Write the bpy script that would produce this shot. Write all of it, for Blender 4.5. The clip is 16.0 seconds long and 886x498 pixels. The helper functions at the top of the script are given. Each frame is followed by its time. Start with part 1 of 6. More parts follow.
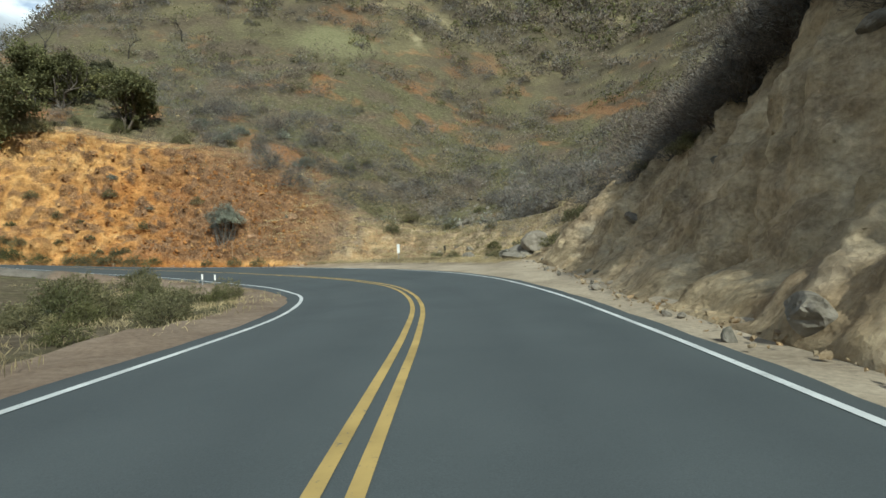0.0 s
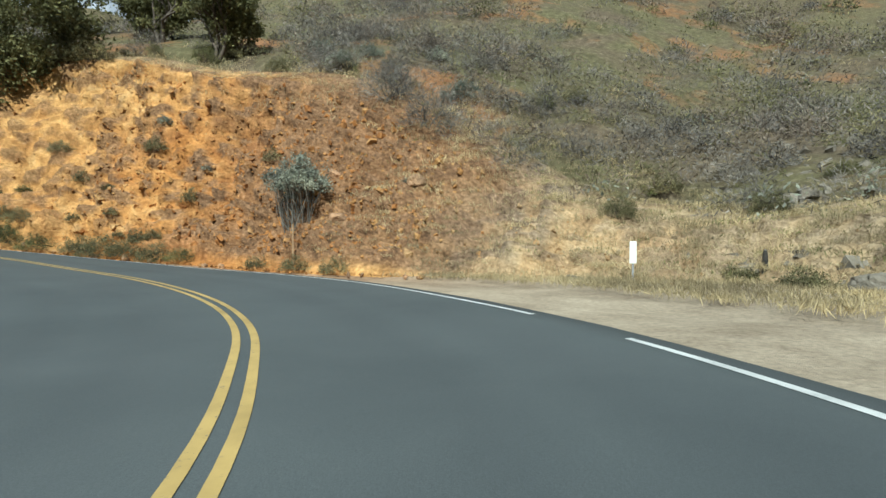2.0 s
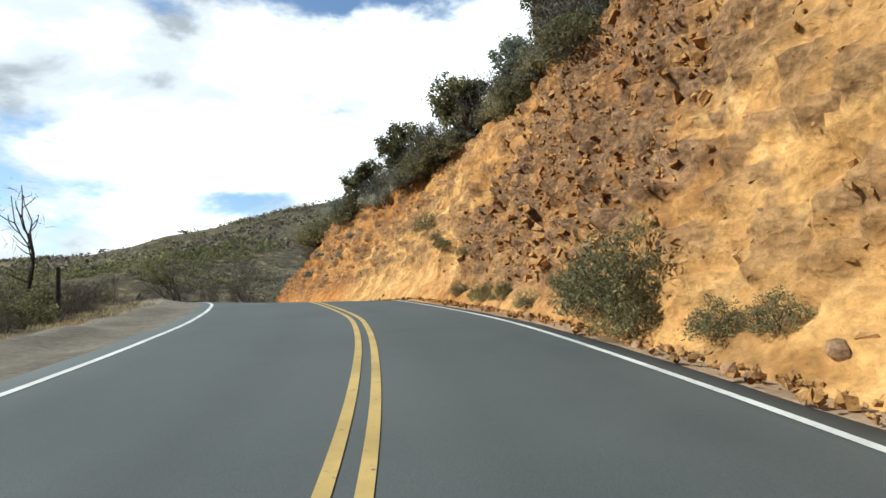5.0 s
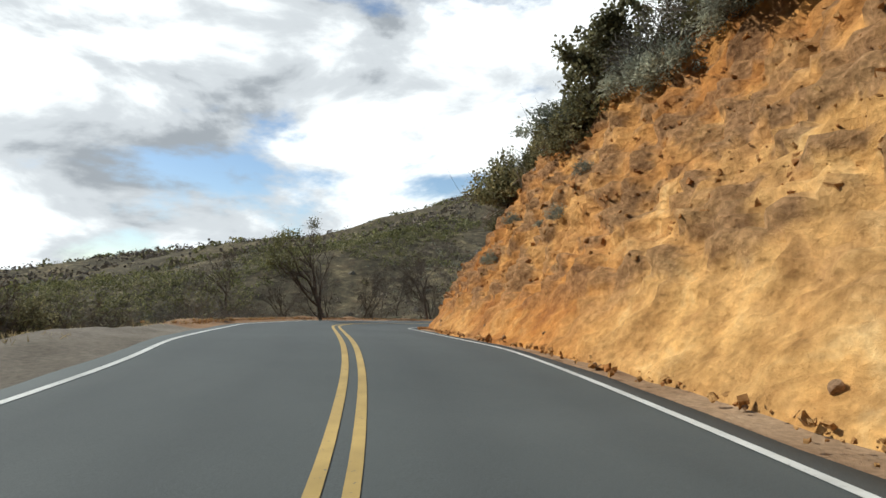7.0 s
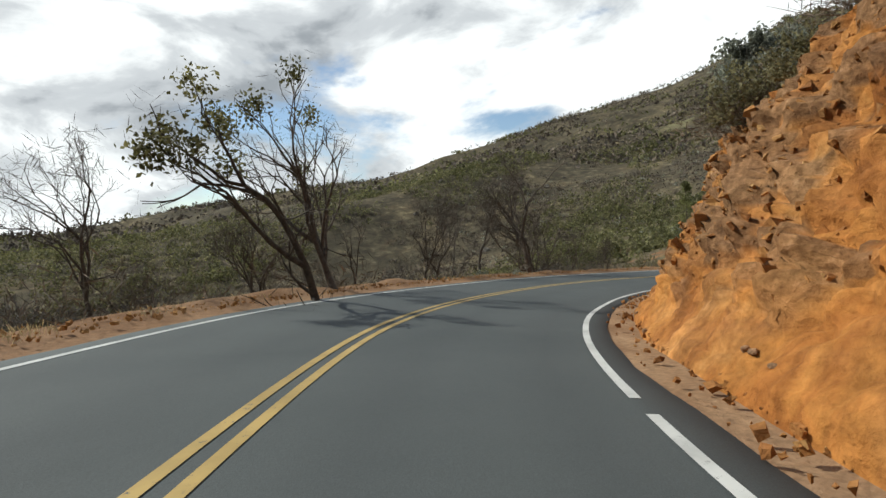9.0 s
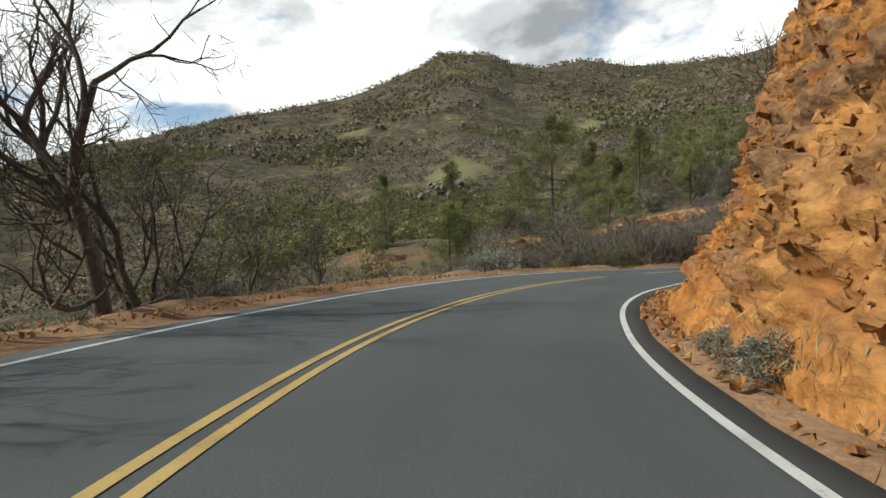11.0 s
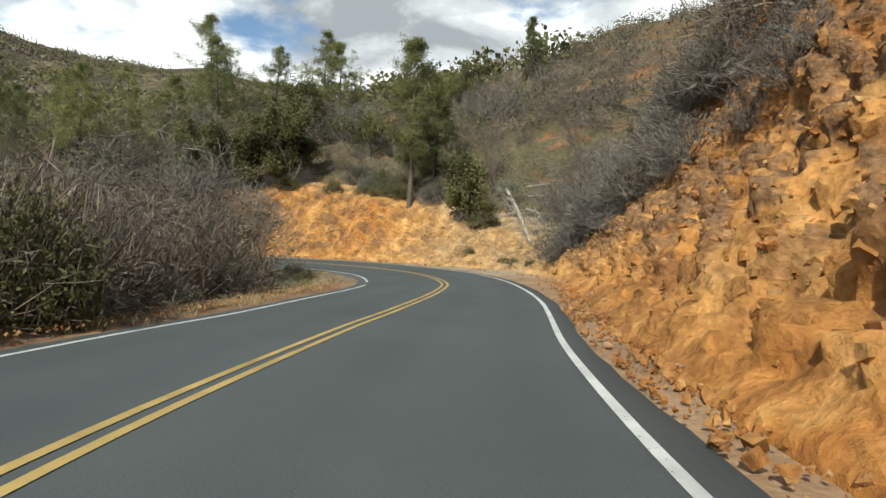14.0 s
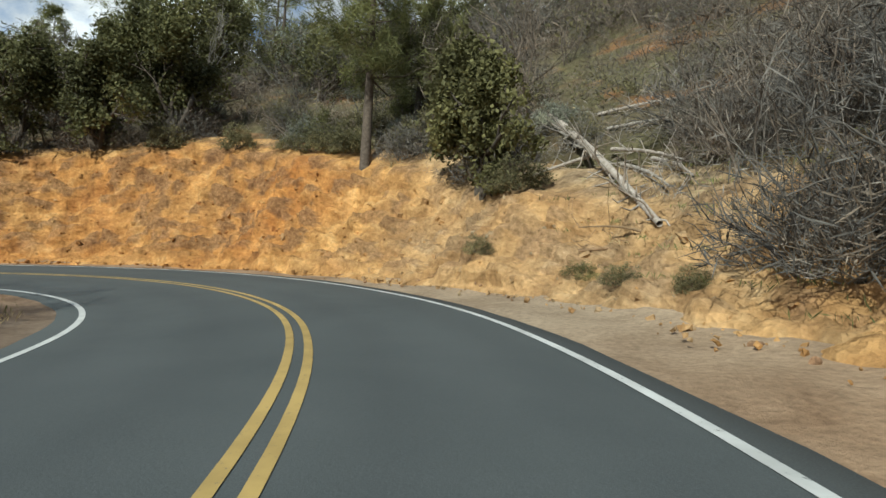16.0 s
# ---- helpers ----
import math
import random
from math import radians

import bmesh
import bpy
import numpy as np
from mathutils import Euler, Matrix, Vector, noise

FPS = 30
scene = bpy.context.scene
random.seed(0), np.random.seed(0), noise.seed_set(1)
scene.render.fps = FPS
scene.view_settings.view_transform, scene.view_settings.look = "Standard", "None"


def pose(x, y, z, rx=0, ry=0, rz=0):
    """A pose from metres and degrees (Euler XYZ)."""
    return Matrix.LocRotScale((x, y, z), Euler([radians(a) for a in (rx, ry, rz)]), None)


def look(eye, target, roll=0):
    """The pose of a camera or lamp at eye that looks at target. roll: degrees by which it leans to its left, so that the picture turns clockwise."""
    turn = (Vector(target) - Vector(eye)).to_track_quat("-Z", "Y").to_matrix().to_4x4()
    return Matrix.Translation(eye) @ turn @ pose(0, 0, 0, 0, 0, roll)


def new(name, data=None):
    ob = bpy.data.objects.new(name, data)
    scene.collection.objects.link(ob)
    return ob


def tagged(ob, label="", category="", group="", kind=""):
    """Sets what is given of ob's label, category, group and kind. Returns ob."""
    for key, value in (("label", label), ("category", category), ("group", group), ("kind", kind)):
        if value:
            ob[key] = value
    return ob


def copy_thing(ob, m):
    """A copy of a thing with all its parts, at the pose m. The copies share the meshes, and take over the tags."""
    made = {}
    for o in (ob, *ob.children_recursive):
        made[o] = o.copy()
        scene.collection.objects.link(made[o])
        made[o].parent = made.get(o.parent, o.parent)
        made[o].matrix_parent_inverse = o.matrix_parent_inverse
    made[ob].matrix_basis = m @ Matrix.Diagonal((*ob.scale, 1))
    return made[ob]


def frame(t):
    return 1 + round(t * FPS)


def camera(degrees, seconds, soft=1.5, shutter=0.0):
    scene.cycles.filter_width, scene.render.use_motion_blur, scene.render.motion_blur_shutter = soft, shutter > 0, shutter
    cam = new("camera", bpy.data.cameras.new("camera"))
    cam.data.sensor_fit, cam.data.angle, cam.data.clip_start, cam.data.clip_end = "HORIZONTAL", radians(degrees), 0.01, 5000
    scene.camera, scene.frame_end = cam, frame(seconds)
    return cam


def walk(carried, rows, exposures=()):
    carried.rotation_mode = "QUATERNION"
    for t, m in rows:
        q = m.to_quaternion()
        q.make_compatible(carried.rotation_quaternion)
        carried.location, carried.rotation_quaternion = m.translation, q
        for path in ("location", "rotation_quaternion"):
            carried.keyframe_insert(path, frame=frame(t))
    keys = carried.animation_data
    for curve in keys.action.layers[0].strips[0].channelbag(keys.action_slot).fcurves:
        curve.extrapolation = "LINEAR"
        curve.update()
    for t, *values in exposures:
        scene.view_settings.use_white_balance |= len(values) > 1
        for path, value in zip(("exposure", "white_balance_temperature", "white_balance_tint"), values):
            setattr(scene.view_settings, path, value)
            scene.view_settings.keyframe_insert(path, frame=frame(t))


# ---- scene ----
# ---- camera ----
cam = camera(77.5, 16.0, shutter=0.0)
# seconds, x, y, z, heading, pitch, roll
PATH = [
    (0, 0.00, 0.00, 1.17, 0.03, 0.63, -2.29),
    (0.25, -0.01, 2.70, 1.16, -1.73, 0.62, -2.34),
    (0.5, 0.06, 5.41, 1.15, -2.78, 0.65, -2.23),
    (0.75, 0.13, 8.11, 1.16, -2.07, 0.79, -1.65),
    (1, 0.13, 10.81, 1.17, 0.15, 0.95, -0.95),
    (1.25, -0.01, 13.50, 1.19, 4.10, 1.07, -0.43),
    (1.5, -0.37, 16.16, 1.23, 9.38, 1.17, 0.03),
    (1.75, -0.99, 18.76, 1.30, 15.77, 1.26, 0.52),
    (2, -1.91, 21.24, 1.38, 22.98, 1.38, 0.83),
    (2.25, -3.14, 23.57, 1.43, 30.68, 1.55, 0.66),
    (2.5, -4.65, 25.67, 1.48, 38.67, 1.88, 0.40),
    (2.75, -6.41, 27.52, 1.57, 46.61, 2.58, 0.52),
    (3, -8.40, 29.09, 1.66, 54.57, 3.41, 0.58),
    (3.25, -10.57, 30.37, 1.74, 62.58, 4.26, 0.17),
    (3.5, -12.88, 31.32, 1.84, 70.35, 5.00, -0.30),
    (3.75, -15.28, 31.97, 1.98, 77.64, 5.48, -0.50),
    (4, -17.75, 32.31, 2.15, 84.32, 5.69, -0.70),
    (4.25, -20.25, 32.38, 2.36, 90.17, 5.46, -1.19),
    (4.5, -22.76, 32.22, 2.58, 95.27, 5.15, -1.66),
    (4.75, -25.25, 31.85, 2.78, 99.56, 5.10, -1.86),
    (5, -27.71, 31.30, 2.96, 103.27, 5.09, -1.92),
    (5.25, -30.14, 30.61, 3.13, 106.60, 5.01, -1.89),
    (5.5, -32.53, 29.78, 3.28, 109.59, 4.88, -1.74),
    (5.75, -34.87, 28.83, 3.45, 112.36, 4.67, -1.37),
    (6, -37.16, 27.78, 3.61, 114.92, 4.44, -0.96),
    (6.25, -39.41, 26.63, 3.76, 117.32, 4.21, -0.64),
    (6.5, -41.60, 25.38, 3.89, 119.58, 3.97, -0.44),
    (6.75, -43.75, 24.06, 4.02, 121.71, 3.74, -0.42),
    (7, -45.85, 22.66, 4.12, 123.76, 3.36, -0.65),
    (7.25, -47.89, 21.18, 4.18, 125.83, 2.58, -1.32),
    (7.5, -49.88, 19.64, 4.20, 127.85, 1.65, -2.14),
    (7.75, -51.80, 18.03, 4.17, 129.96, 0.72, -2.87),
    (8, -53.65, 16.37, 4.11, 131.67, -0.22, -3.44),
    (8.25, -55.46, 14.68, 4.02, 132.46, -1.14, -3.67),
    (8.5, -57.24, 12.98, 3.90, 132.54, -1.92, -3.65),
    (8.75, -59.03, 11.29, 3.77, 131.98, -2.37, -3.36),
    (9, -60.85, 9.64, 3.62, 130.65, -2.67, -2.98),
    (9.25, -62.71, 8.04, 3.46, 128.40, -2.90, -2.72),
    (9.5, -64.65, 6.52, 3.30, 125.36, -3.09, -2.53),
    (9.75, -66.68, 5.13, 3.12, 121.54, -3.29, -2.48),
    (10, -68.80, 3.89, 2.94, 117.17, -3.45, -2.48),
    (10.25, -71.01, 2.82, 2.75, 112.36, -3.52, -2.48),
    (10.5, -73.30, 1.94, 2.56, 107.44, -3.55, -2.40),
    (10.75, -75.67, 1.26, 2.37, 102.87, -3.55, -2.09),
    (11, -78.08, 0.76, 2.18, 98.34, -3.51, -1.72),
    (11.25, -80.53, 0.46, 1.99, 93.67, -3.38, -1.47),
    (11.5, -83.01, 0.36, 1.80, 88.96, -3.26, -1.22),
    (11.75, -85.50, 0.46, 1.61, 84.35, -3.22, -0.83),
    (12, -87.98, 0.76, 1.43, 79.66, -3.19, -0.48),
    (12.25, -90.44, 1.27, 1.27, 74.76, -3.14, -0.39),
    (12.5, -92.87, 2.00, 1.11, 69.77, -3.08, -0.31),
    (12.75, -95.24, 2.95, 0.93, 64.74, -3.00, -0.06),
    (13, -97.55, 4.12, 0.74, 59.80, -2.84, 0.35),
    (13.25, -99.78, 5.48, 0.58, 55.11, -2.45, 1.10),
    (13.5, -101.91, 7.04, 0.42, 50.65, -2.05, 1.83),
    (13.75, -103.93, 8.76, 0.29, 46.39, -1.83, 2.25),
    (14, -105.83, 10.63, 0.17, 42.61, -1.71, 2.39),
    (14.25, -107.61, 12.60, 0.07, 39.49, -1.72, 2.09),
    (14.5, -109.28, 14.65, -0.04, 37.33, -1.75, 1.69),
    (14.75, -110.89, 16.71, -0.19, 36.70, -1.67, 1.46),
    (15, -112.47, 18.74, -0.34, 36.94, -1.57, 1.37),
    (15.25, -114.02, 20.72, -0.47, 37.38, -1.47, 1.56),
    (15.5, -115.57, 22.64, -0.57, 38.54, -1.40, 1.78),
    (15.75, -117.15, 24.48, -0.61, 41.00, -1.39, 1.74),
    (16, -118.79, 26.21, -0.63, 43.93, -1.40, 1.63),
]


def heading_pose(x, y, z, yaw, pitch, roll):
    a, b = radians(yaw), radians(pitch)
    ahead = Vector((-math.sin(a) * math.cos(b), math.cos(a) * math.cos(b), math.sin(b)))
    eye = Vector((x, y, z))
    return look(eye, eye + ahead * 10, roll)


# seconds, stops, kelvin, tint
EXPOSURES = [(0.0, 0.1, 5800, -3), (1.5, 0.28, 5750, -4), (2.5, 0.62, 5600, -4), (3.5, 0.85, 5750, -2), (4.3, 0.65, 5850, 1), (5.0, 0.48, 6000, 2), (7.3, 0.08, 6250, 5), (8.2, 0.0, 6250, 5),
             (10.3, 0.02, 6450, 5), (12.0, 0.14, 6450, 5), (13.5, 0.26, 6400, 3), (15.0, 0.16, 6250, 2), (16.0, 0.06, 6050, 0)]
walk(cam, [(t, heading_pose(*row)) for t, *row in PATH], EXPOSURES)

# ---- sky and sun ----
SUN_TO = Vector((0.27, -0.74, 0.66)).normalized()  # towards the sun
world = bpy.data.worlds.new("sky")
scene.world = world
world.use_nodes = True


def nodes_of(tree):
    tree.nodes.clear()

    def add(kind, **values):
        node = tree.nodes.new(kind)
        for key, value in values.items():
            if key in node.inputs.keys():
                node.inputs[key].default_value = value
        return node

    return add, tree.links.new


def ramp_of(add, link, source, stops, ease="LINEAR"):
    node = add("ShaderNodeValToRGB")
    node.color_ramp.interpolation = ease
    while len(node.color_ramp.elements) < len(stops):
        node.color_ramp.elements.new(0.5)
    for element, (at, colour) in zip(node.color_ramp.elements, stops):
        element.position = at
        element.color = (*colour, 1) if len(colour) == 3 else colour
    link(source, node.inputs[0])
    return node


def build_sky():
    add, link = nodes_of(world.node_tree)
    sky = add("ShaderNodeTexSky")
    sky.sky_type = "NISHITA"
    sky.sun_disc = False
    sky.sun_elevation = math.asin(SUN_TO.z)
    sky.sun_rotation = math.atan2(SUN_TO.x, SUN_TO.y)
    sky.altitude = 800
    coords = add("ShaderNodeTexCoord")
    spread = add("ShaderNodeMapping")
    spread.inputs["Scale"].default_value = (1.0, 1.0, 2.3)
    spread.inputs["Location"].default_value = (0.35, 0.1, 0.25)
    link(coords.outputs["Generated"], spread.inputs["Vector"])
    big = add("ShaderNodeTexNoise", Scale=1.7, Detail=9.0, Roughness=0.55, Distortion=0.2)
    small = add("ShaderNodeTexNoise", Scale=3.2, Detail=8.0, Roughness=0.55, Distortion=0.3)
    link(spread.outputs[0], big.inputs["Vector"])
    link(spread.outputs[0], small.inputs["Vector"])
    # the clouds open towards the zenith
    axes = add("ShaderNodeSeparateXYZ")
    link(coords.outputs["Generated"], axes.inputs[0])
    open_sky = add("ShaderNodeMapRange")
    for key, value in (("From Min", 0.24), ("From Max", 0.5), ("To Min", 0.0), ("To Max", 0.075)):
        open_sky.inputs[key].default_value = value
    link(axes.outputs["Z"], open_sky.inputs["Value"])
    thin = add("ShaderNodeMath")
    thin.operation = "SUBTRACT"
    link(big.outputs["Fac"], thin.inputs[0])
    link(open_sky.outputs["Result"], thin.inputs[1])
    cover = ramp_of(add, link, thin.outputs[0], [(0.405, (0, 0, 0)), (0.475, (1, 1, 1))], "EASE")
    shade = ramp_of(add, link, small.outputs["Fac"], [(0.36, (3.1, 3.25, 3.5)), (0.46, (5.6, 5.7, 5.9)), (0.57, (9.2, 9.2, 9.2))], "EASE")
    blend = add("ShaderNodeMixRGB")
    link(cover.outputs["Color"], blend.inputs["Fac"])
    link(sky.outputs["Color"], blend.inputs["Color1"])
    link(shade.outputs["Color"], blend.inputs["Color2"])
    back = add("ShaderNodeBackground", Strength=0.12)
    link(blend.outputs["Color"], back.inputs["Color"])
    link(back.outputs[0], add("ShaderNodeOutputWorld").inputs["Surface"])


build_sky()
sun = new("sun", bpy.data.lights.new("sun", "SUN"))
sun.data.energy, sun.data.angle, sun.data.color = 4.6, radians(0.6), (1.0, 0.95, 0.86)
sun.matrix_basis = look((0, 0, 80), Vector((0, 0, 80)) - SUN_TO)

# ---- noise in numpy ----


def hashed(*cells):
    n = np.zeros(np.shape(cells[0]), np.uint64)
    for cell, k in zip(cells, (0x9E3779B1, 0x85EBCA6B, 0xC2B2AE35)):
        n = (n ^ (np.asarray(cell).astype(np.int64).astype(np.uint64) * np.uint64(k))) & np.uint64(0xFFFFFFFF)
        n = ((n ^ (n >> np.uint64(15))) * np.uint64(0x2C1B3C6D)) & np.uint64(0xFFFFFFFF)
        n = ((n ^ (n >> np.uint64(12))) * np.uint64(0x297A2D39)) & np.uint64(0xFFFFFFFF)
    return (n ^ (n >> np.uint64(15))).astype(float) / 0xFFFFFFFF


def value_noise(x, y, z):
    """Smooth noise from -1 to 1."""
    fx, fy, fz = np.floor(x), np.floor(y), np.floor(z)
    u, v, w = (t * t * (3 - 2 * t) for t in (x - fx, y - fy, z - fz))
    total = 0
    for i in (0, 1):
        for j in (0, 1):
            for k in (0, 1):
                total = total + hashed(fx + i, fy + j, fz + k) * (u if i else 1 - u) * (v if j else 1 - v) * (w if k else 1 - w)
    return total * 2 - 1


def fbm(x, y, z, octaves=4, gain=0.5):
    total, weight, norm = 0, 1.0, 0
    for n in range(octaves):
        total = total + weight * value_noise(x + 17.3 * n, y - 9.1 * n, z + 4.7 * n)
        norm += weight
        x, y, z, weight = x * 2.03, y * 2.03, z * 2.03, weight * gain
    return total / norm


def blocks(x, y, z):
    """Cells of broken rock: distance to the nearest seed, to the border, and the cell's own random value."""
    fx, fy, fz = np.floor(x), np.floor(y), np.floor(z)
    first, second, own = np.full(np.shape(x), 9.0), np.full(np.shape(x), 9.0), np.zeros(np.shape(x))
    for i in (-1, 0, 1):
        for j in (-1, 0, 1):
            for k in (-1, 0, 1):
                cx, cy, cz = fx + i, fy + j, fz + k
                d = np.sqrt((cx + hashed(cx, cy, cz) - x) ** 2 + (cy + hashed(cy, cz, cx + 7) - y) ** 2 + (cz + hashed(cz + 3, cx, cy) - z) ** 2)
                nearer = d < first
                second = np.where(nearer, first, np.minimum(second, d))
                own = np.where(nearer, hashed(cx + 11, cy + 5, cz), own)
                first = np.where(nearer, d, first)
    return first, second - first, own


def smooth(x, a, b):
    t = np.clip((x - a) / (b - a), 0, 1)
    return t * t * (3 - 2 * t)


# ---- the plan of the road ----
# distance along the lane and its heading
BENDS = [(-40, 1), (0, 0.5), (5.4, -1.8), (10.8, 1.2), (16.2, 10.4), (21.5, 24), (26.7, 39.7), (31.8, 55.6), (36.8, 71.4), (41.8, 85.3), (46.9, 96.3),
         (51.9, 104.3), (56.9, 110.6), (62, 115.9), (67, 120.6), (72.1, 124.8), (77.1, 128.9), (82.1, 132.7), (87.1, 133.6), (92, 131.7), (96.9, 126.4),
         (101.8, 118.2), (106.7, 108.5), (111.7, 99.4), (116.6, 90), (121.6, 80.7), (126.6, 70.8), (131.8, 60.8), (137, 51.7), (142.4, 43.6),
         (147.7, 38.3), (152.8, 38), (157.8, 39.6), (162.6, 44.9), (166, 51), (171, 64), (179, 91), (195, 146), (205, 172), (225, 190)]
LEVEL = [(-40, -0.2), (0, 0), (10.8, 0.01), (21.5, 0.21), (31.8, 0.49), (41.8, 0.98), (51.9, 1.79), (62, 2.44), (72.1, 2.95), (82.1, 2.94), (92, 2.45),
         (101.8, 1.77), (111.7, 1.01), (121.6, 0.26), (131.8, -0.42), (142.4, -1), (152.8, -1.51), (162.6, -1.8), (175, -2.1), (225, -3)]
BANKING = [(-40, -2), (0, -2.4), (10.8, -0.1), (21.5, 2.7), (31.8, 2.5), (41.8, 0.8), (51.9, -1), (62, -0.3), (72.1, -0.1), (82.1, -3.1), (101.8, -3.6),
           (111.7, -2.8), (121.6, -1.7), (131.8, -0.9), (142.4, 1.5), (162.6, 2.3), (225, 2)]
# offsets from the lane's axis, positive to the uphill side
EDGE_UP = [(-40, 2.9), (15, 2.9), (20, 3.1), (25, 3.3), (31, 3.6), (36, 4), (41, 3.7), (46, 3.1), (52, 2.9), (57, 2.7), (72, 2.5), (82, 2), (88, 1.6),
           (94, 1.25), (100, 1.4), (107, 1.7), (121, 1.7), (130, 1.4), (137, 1.3), (150, 1.6), (156, 2), (163, 2.1), (170, 2.3), (225, 2.3)]
MIDDLE = [(-40, -0.55), (0, -0.55), (20, -0.7), (27, -0.9), (32, -0.7), (41, -0.5), (57, -0.45), (64, -0.3), (75, -0.6), (85, -1.1), (92, -1.5), (100, -1.8),
          (110, -1.65), (122, -1.8), (135, -1.95), (145, -2), (152, -1.75), (158, -1.1), (163, -0.6), (225, -0.6)]
EDGE_DOWN = [(-40, -3.4), (10, -3.5), (20, -3.8), (28, -4.1), (41, -4), (50, -3.8), (80, -3.9), (86, -4.4), (92, -4.7), (100, -4.8), (110, -4.5),
             (121, -4.8), (132, -5), (150, -4.9), (157, -4.4), (163, -3.7), (225, -3.7)]
FOOT = [(-40, 4), (11.5, 3.9), (17, 5), (20, 6), (23, 8), (27, 10), (30, 10.3), (33, 8.5), (36, 6), (38, 5), (41.8, 4.5), (46, 3.9), (52, 3.6), (57, 3.4),
        (72, 3.3), (77, 3.1), (82, 2.6), (86, 2.2), (92, 1.9), (97, 2.1), (105, 2.4), (121, 2.5), (130, 2.2), (147, 2.2), (155, 2.8), (160, 3.4), (166, 4.2),
        (171, 4.2), (176, 3.4), (225, 3.2)]
CUT_HEIGHT = [(-40, 8), (5, 9), (11.5, 9), (17, 7), (21, 5.5), (24, 4), (27, 2), (31, 1.5), (34, 2), (36.5, 4.5), (39, 7), (41.8, 8.3), (46, 8.5), (50, 9.6),
              (54, 9), (62, 9.4), (66, 9.2), (70, 9.2), (77, 9.2), (82, 8), (88, 6.8), (97, 5.8), (105, 5.2), (112, 5), (117, 5.2), (122, 6.5), (127, 8), (134, 9), (142, 9.5),
              (150, 9.5), (154, 9.5), (158, 9.2), (162, 7.6), (165, 4.4), (168, 2.1), (171, 1.5), (174.5, 1.9), (178, 3.1), (181, 3.8), (185, 4.7), (188, 5.3), (192, 4.8), (200, 4.2), (212, 1.6), (225, 0.8)]
CUT_SLOPE = [(-40, 58), (12, 58), (17, 45), (22, 42), (27, 28), (32, 25), (36, 47), (40, 59), (45, 62), (52, 65), (56, 68), (62, 67), (66, 64), (71, 58), (76, 55), (82, 58), (92, 56), (106, 58), (112, 67), (130, 67), (138, 59), (147, 56), (156, 56), (162, 56),
             (165, 46), (168, 36), (172, 36), (178, 45), (190, 52), (225, 55)]
HILL = [(-40, 0.75), (12, 0.8), (20, 0.75), (27, 0.5), (32, 0.4), (37, 0.5), (42, 0.6), (50, 0.56), (56, 0.52), (62, 0.4), (70, 0.2), (80, 0.2),
        (100, 0.3), (115, 0.4), (130, 0.7), (142, 1.0), (165, 0.95), (172, 0.62), (182, 0.6), (190, 0.45), (203, 0.12), (225, 0.0)]
HILL_RUN = [(-40, 90), (20, 100), (45, 100), (56, 95), (62, 50), (70, 18), (90, 18), (110, 30), (130, 40), (145, 22), (162, 22), (172, 45), (180, 50), (195, 30), (225, 12)]
VERGE = [(-40, 1.5), (20, 1.0), (30, 1.2), (45, 1.7), (80, 1.7), (92, 1.4), (130, 1.3), (150, 1.6), (225, 1.5)]
FLAT = [(-40, 8), (14, 8), (25, 6), (40, 8), (50, 14), (75, 12), (88, 5), (95, 1), (128, 1), (138, 6), (150, 10), (225, 10)]
FALL = [(-40, 0.03), (40, -0.03), (55, -0.1), (85, -0.1), (100, -0.3), (128, -0.3), (140, -0.08), (225, -0.05)]
SOIL = [(-40, 0.04), (16, 0.06), (24, 0.07), (29, 0.10), (33, 0.2), (35, 0.45), (37.5, 0.9), (43, 0.97), (48, 0.75), (52, 0.62), (58, 0.64), (63, 0.88), (69, 0.85), (75, 0.7), (82, 0.9), (100, 1.0), (120, 0.95), (140, 0.92), (155, 0.9),
        (163, 0.92), (166.5, 0.62), (170, 0.3), (176, 0.36), (180, 0.66), (184, 0.88), (188, 0.84), (225, 0.88)]
START, END = -40.0, 225.0


SMOOTHED = {}
FINE = np.arange(START - 6, END + 6.01, 0.5)


def table(rows, s):
    # smoothed steps between the rows, worked out once for each table
    if id(rows) not in SMOOTHED:
        a = np.array(rows, float)
        v = np.interp(FINE, a[:, 0], a[:, 1])
        k = np.hanning(9) / np.hanning(9).sum()
        SMOOTHED[id(rows)] = np.convolve(np.pad(v, 4, mode="edge"), k, mode="valid")
    return np.interp(s, FINE, SMOOTHED[id(rows)])


AXIS_STEP = 0.25
AXIS_S = np.arange(START, END + 0.01, AXIS_STEP)
_turn = np.radians(table(BENDS, AXIS_S))
_dx, _dy = -np.sin(_turn) * AXIS_STEP, np.cos(_turn) * AXIS_STEP
AXIS_XY = np.stack([np.cumsum(np.r_[0, (_dx[1:] + _dx[:-1]) / 2]), np.cumsum(np.r_[0, (_dy[1:] + _dy[:-1]) / 2])], 1)
AXIS_XY -= AXIS_XY[np.searchsorted(AXIS_S, 0.0)]
AXIS_TURN = _turn


def axis_at(s):
    i = (np.asarray(s, float) - START) / AXIS_STEP
    n = np.arange(len(AXIS_S))
    return np.interp(i, n, AXIS_XY[:, 0]), np.interp(i, n, AXIS_XY[:, 1]), np.interp(i, n, AXIS_TURN)


def road_z(s, d):
    """Height of the road's plane, d metres to the uphill side of the axis."""
    return table(LEVEL, s) + np.clip(d, -9, 9) * np.tan(np.radians(table(BANKING, s)))


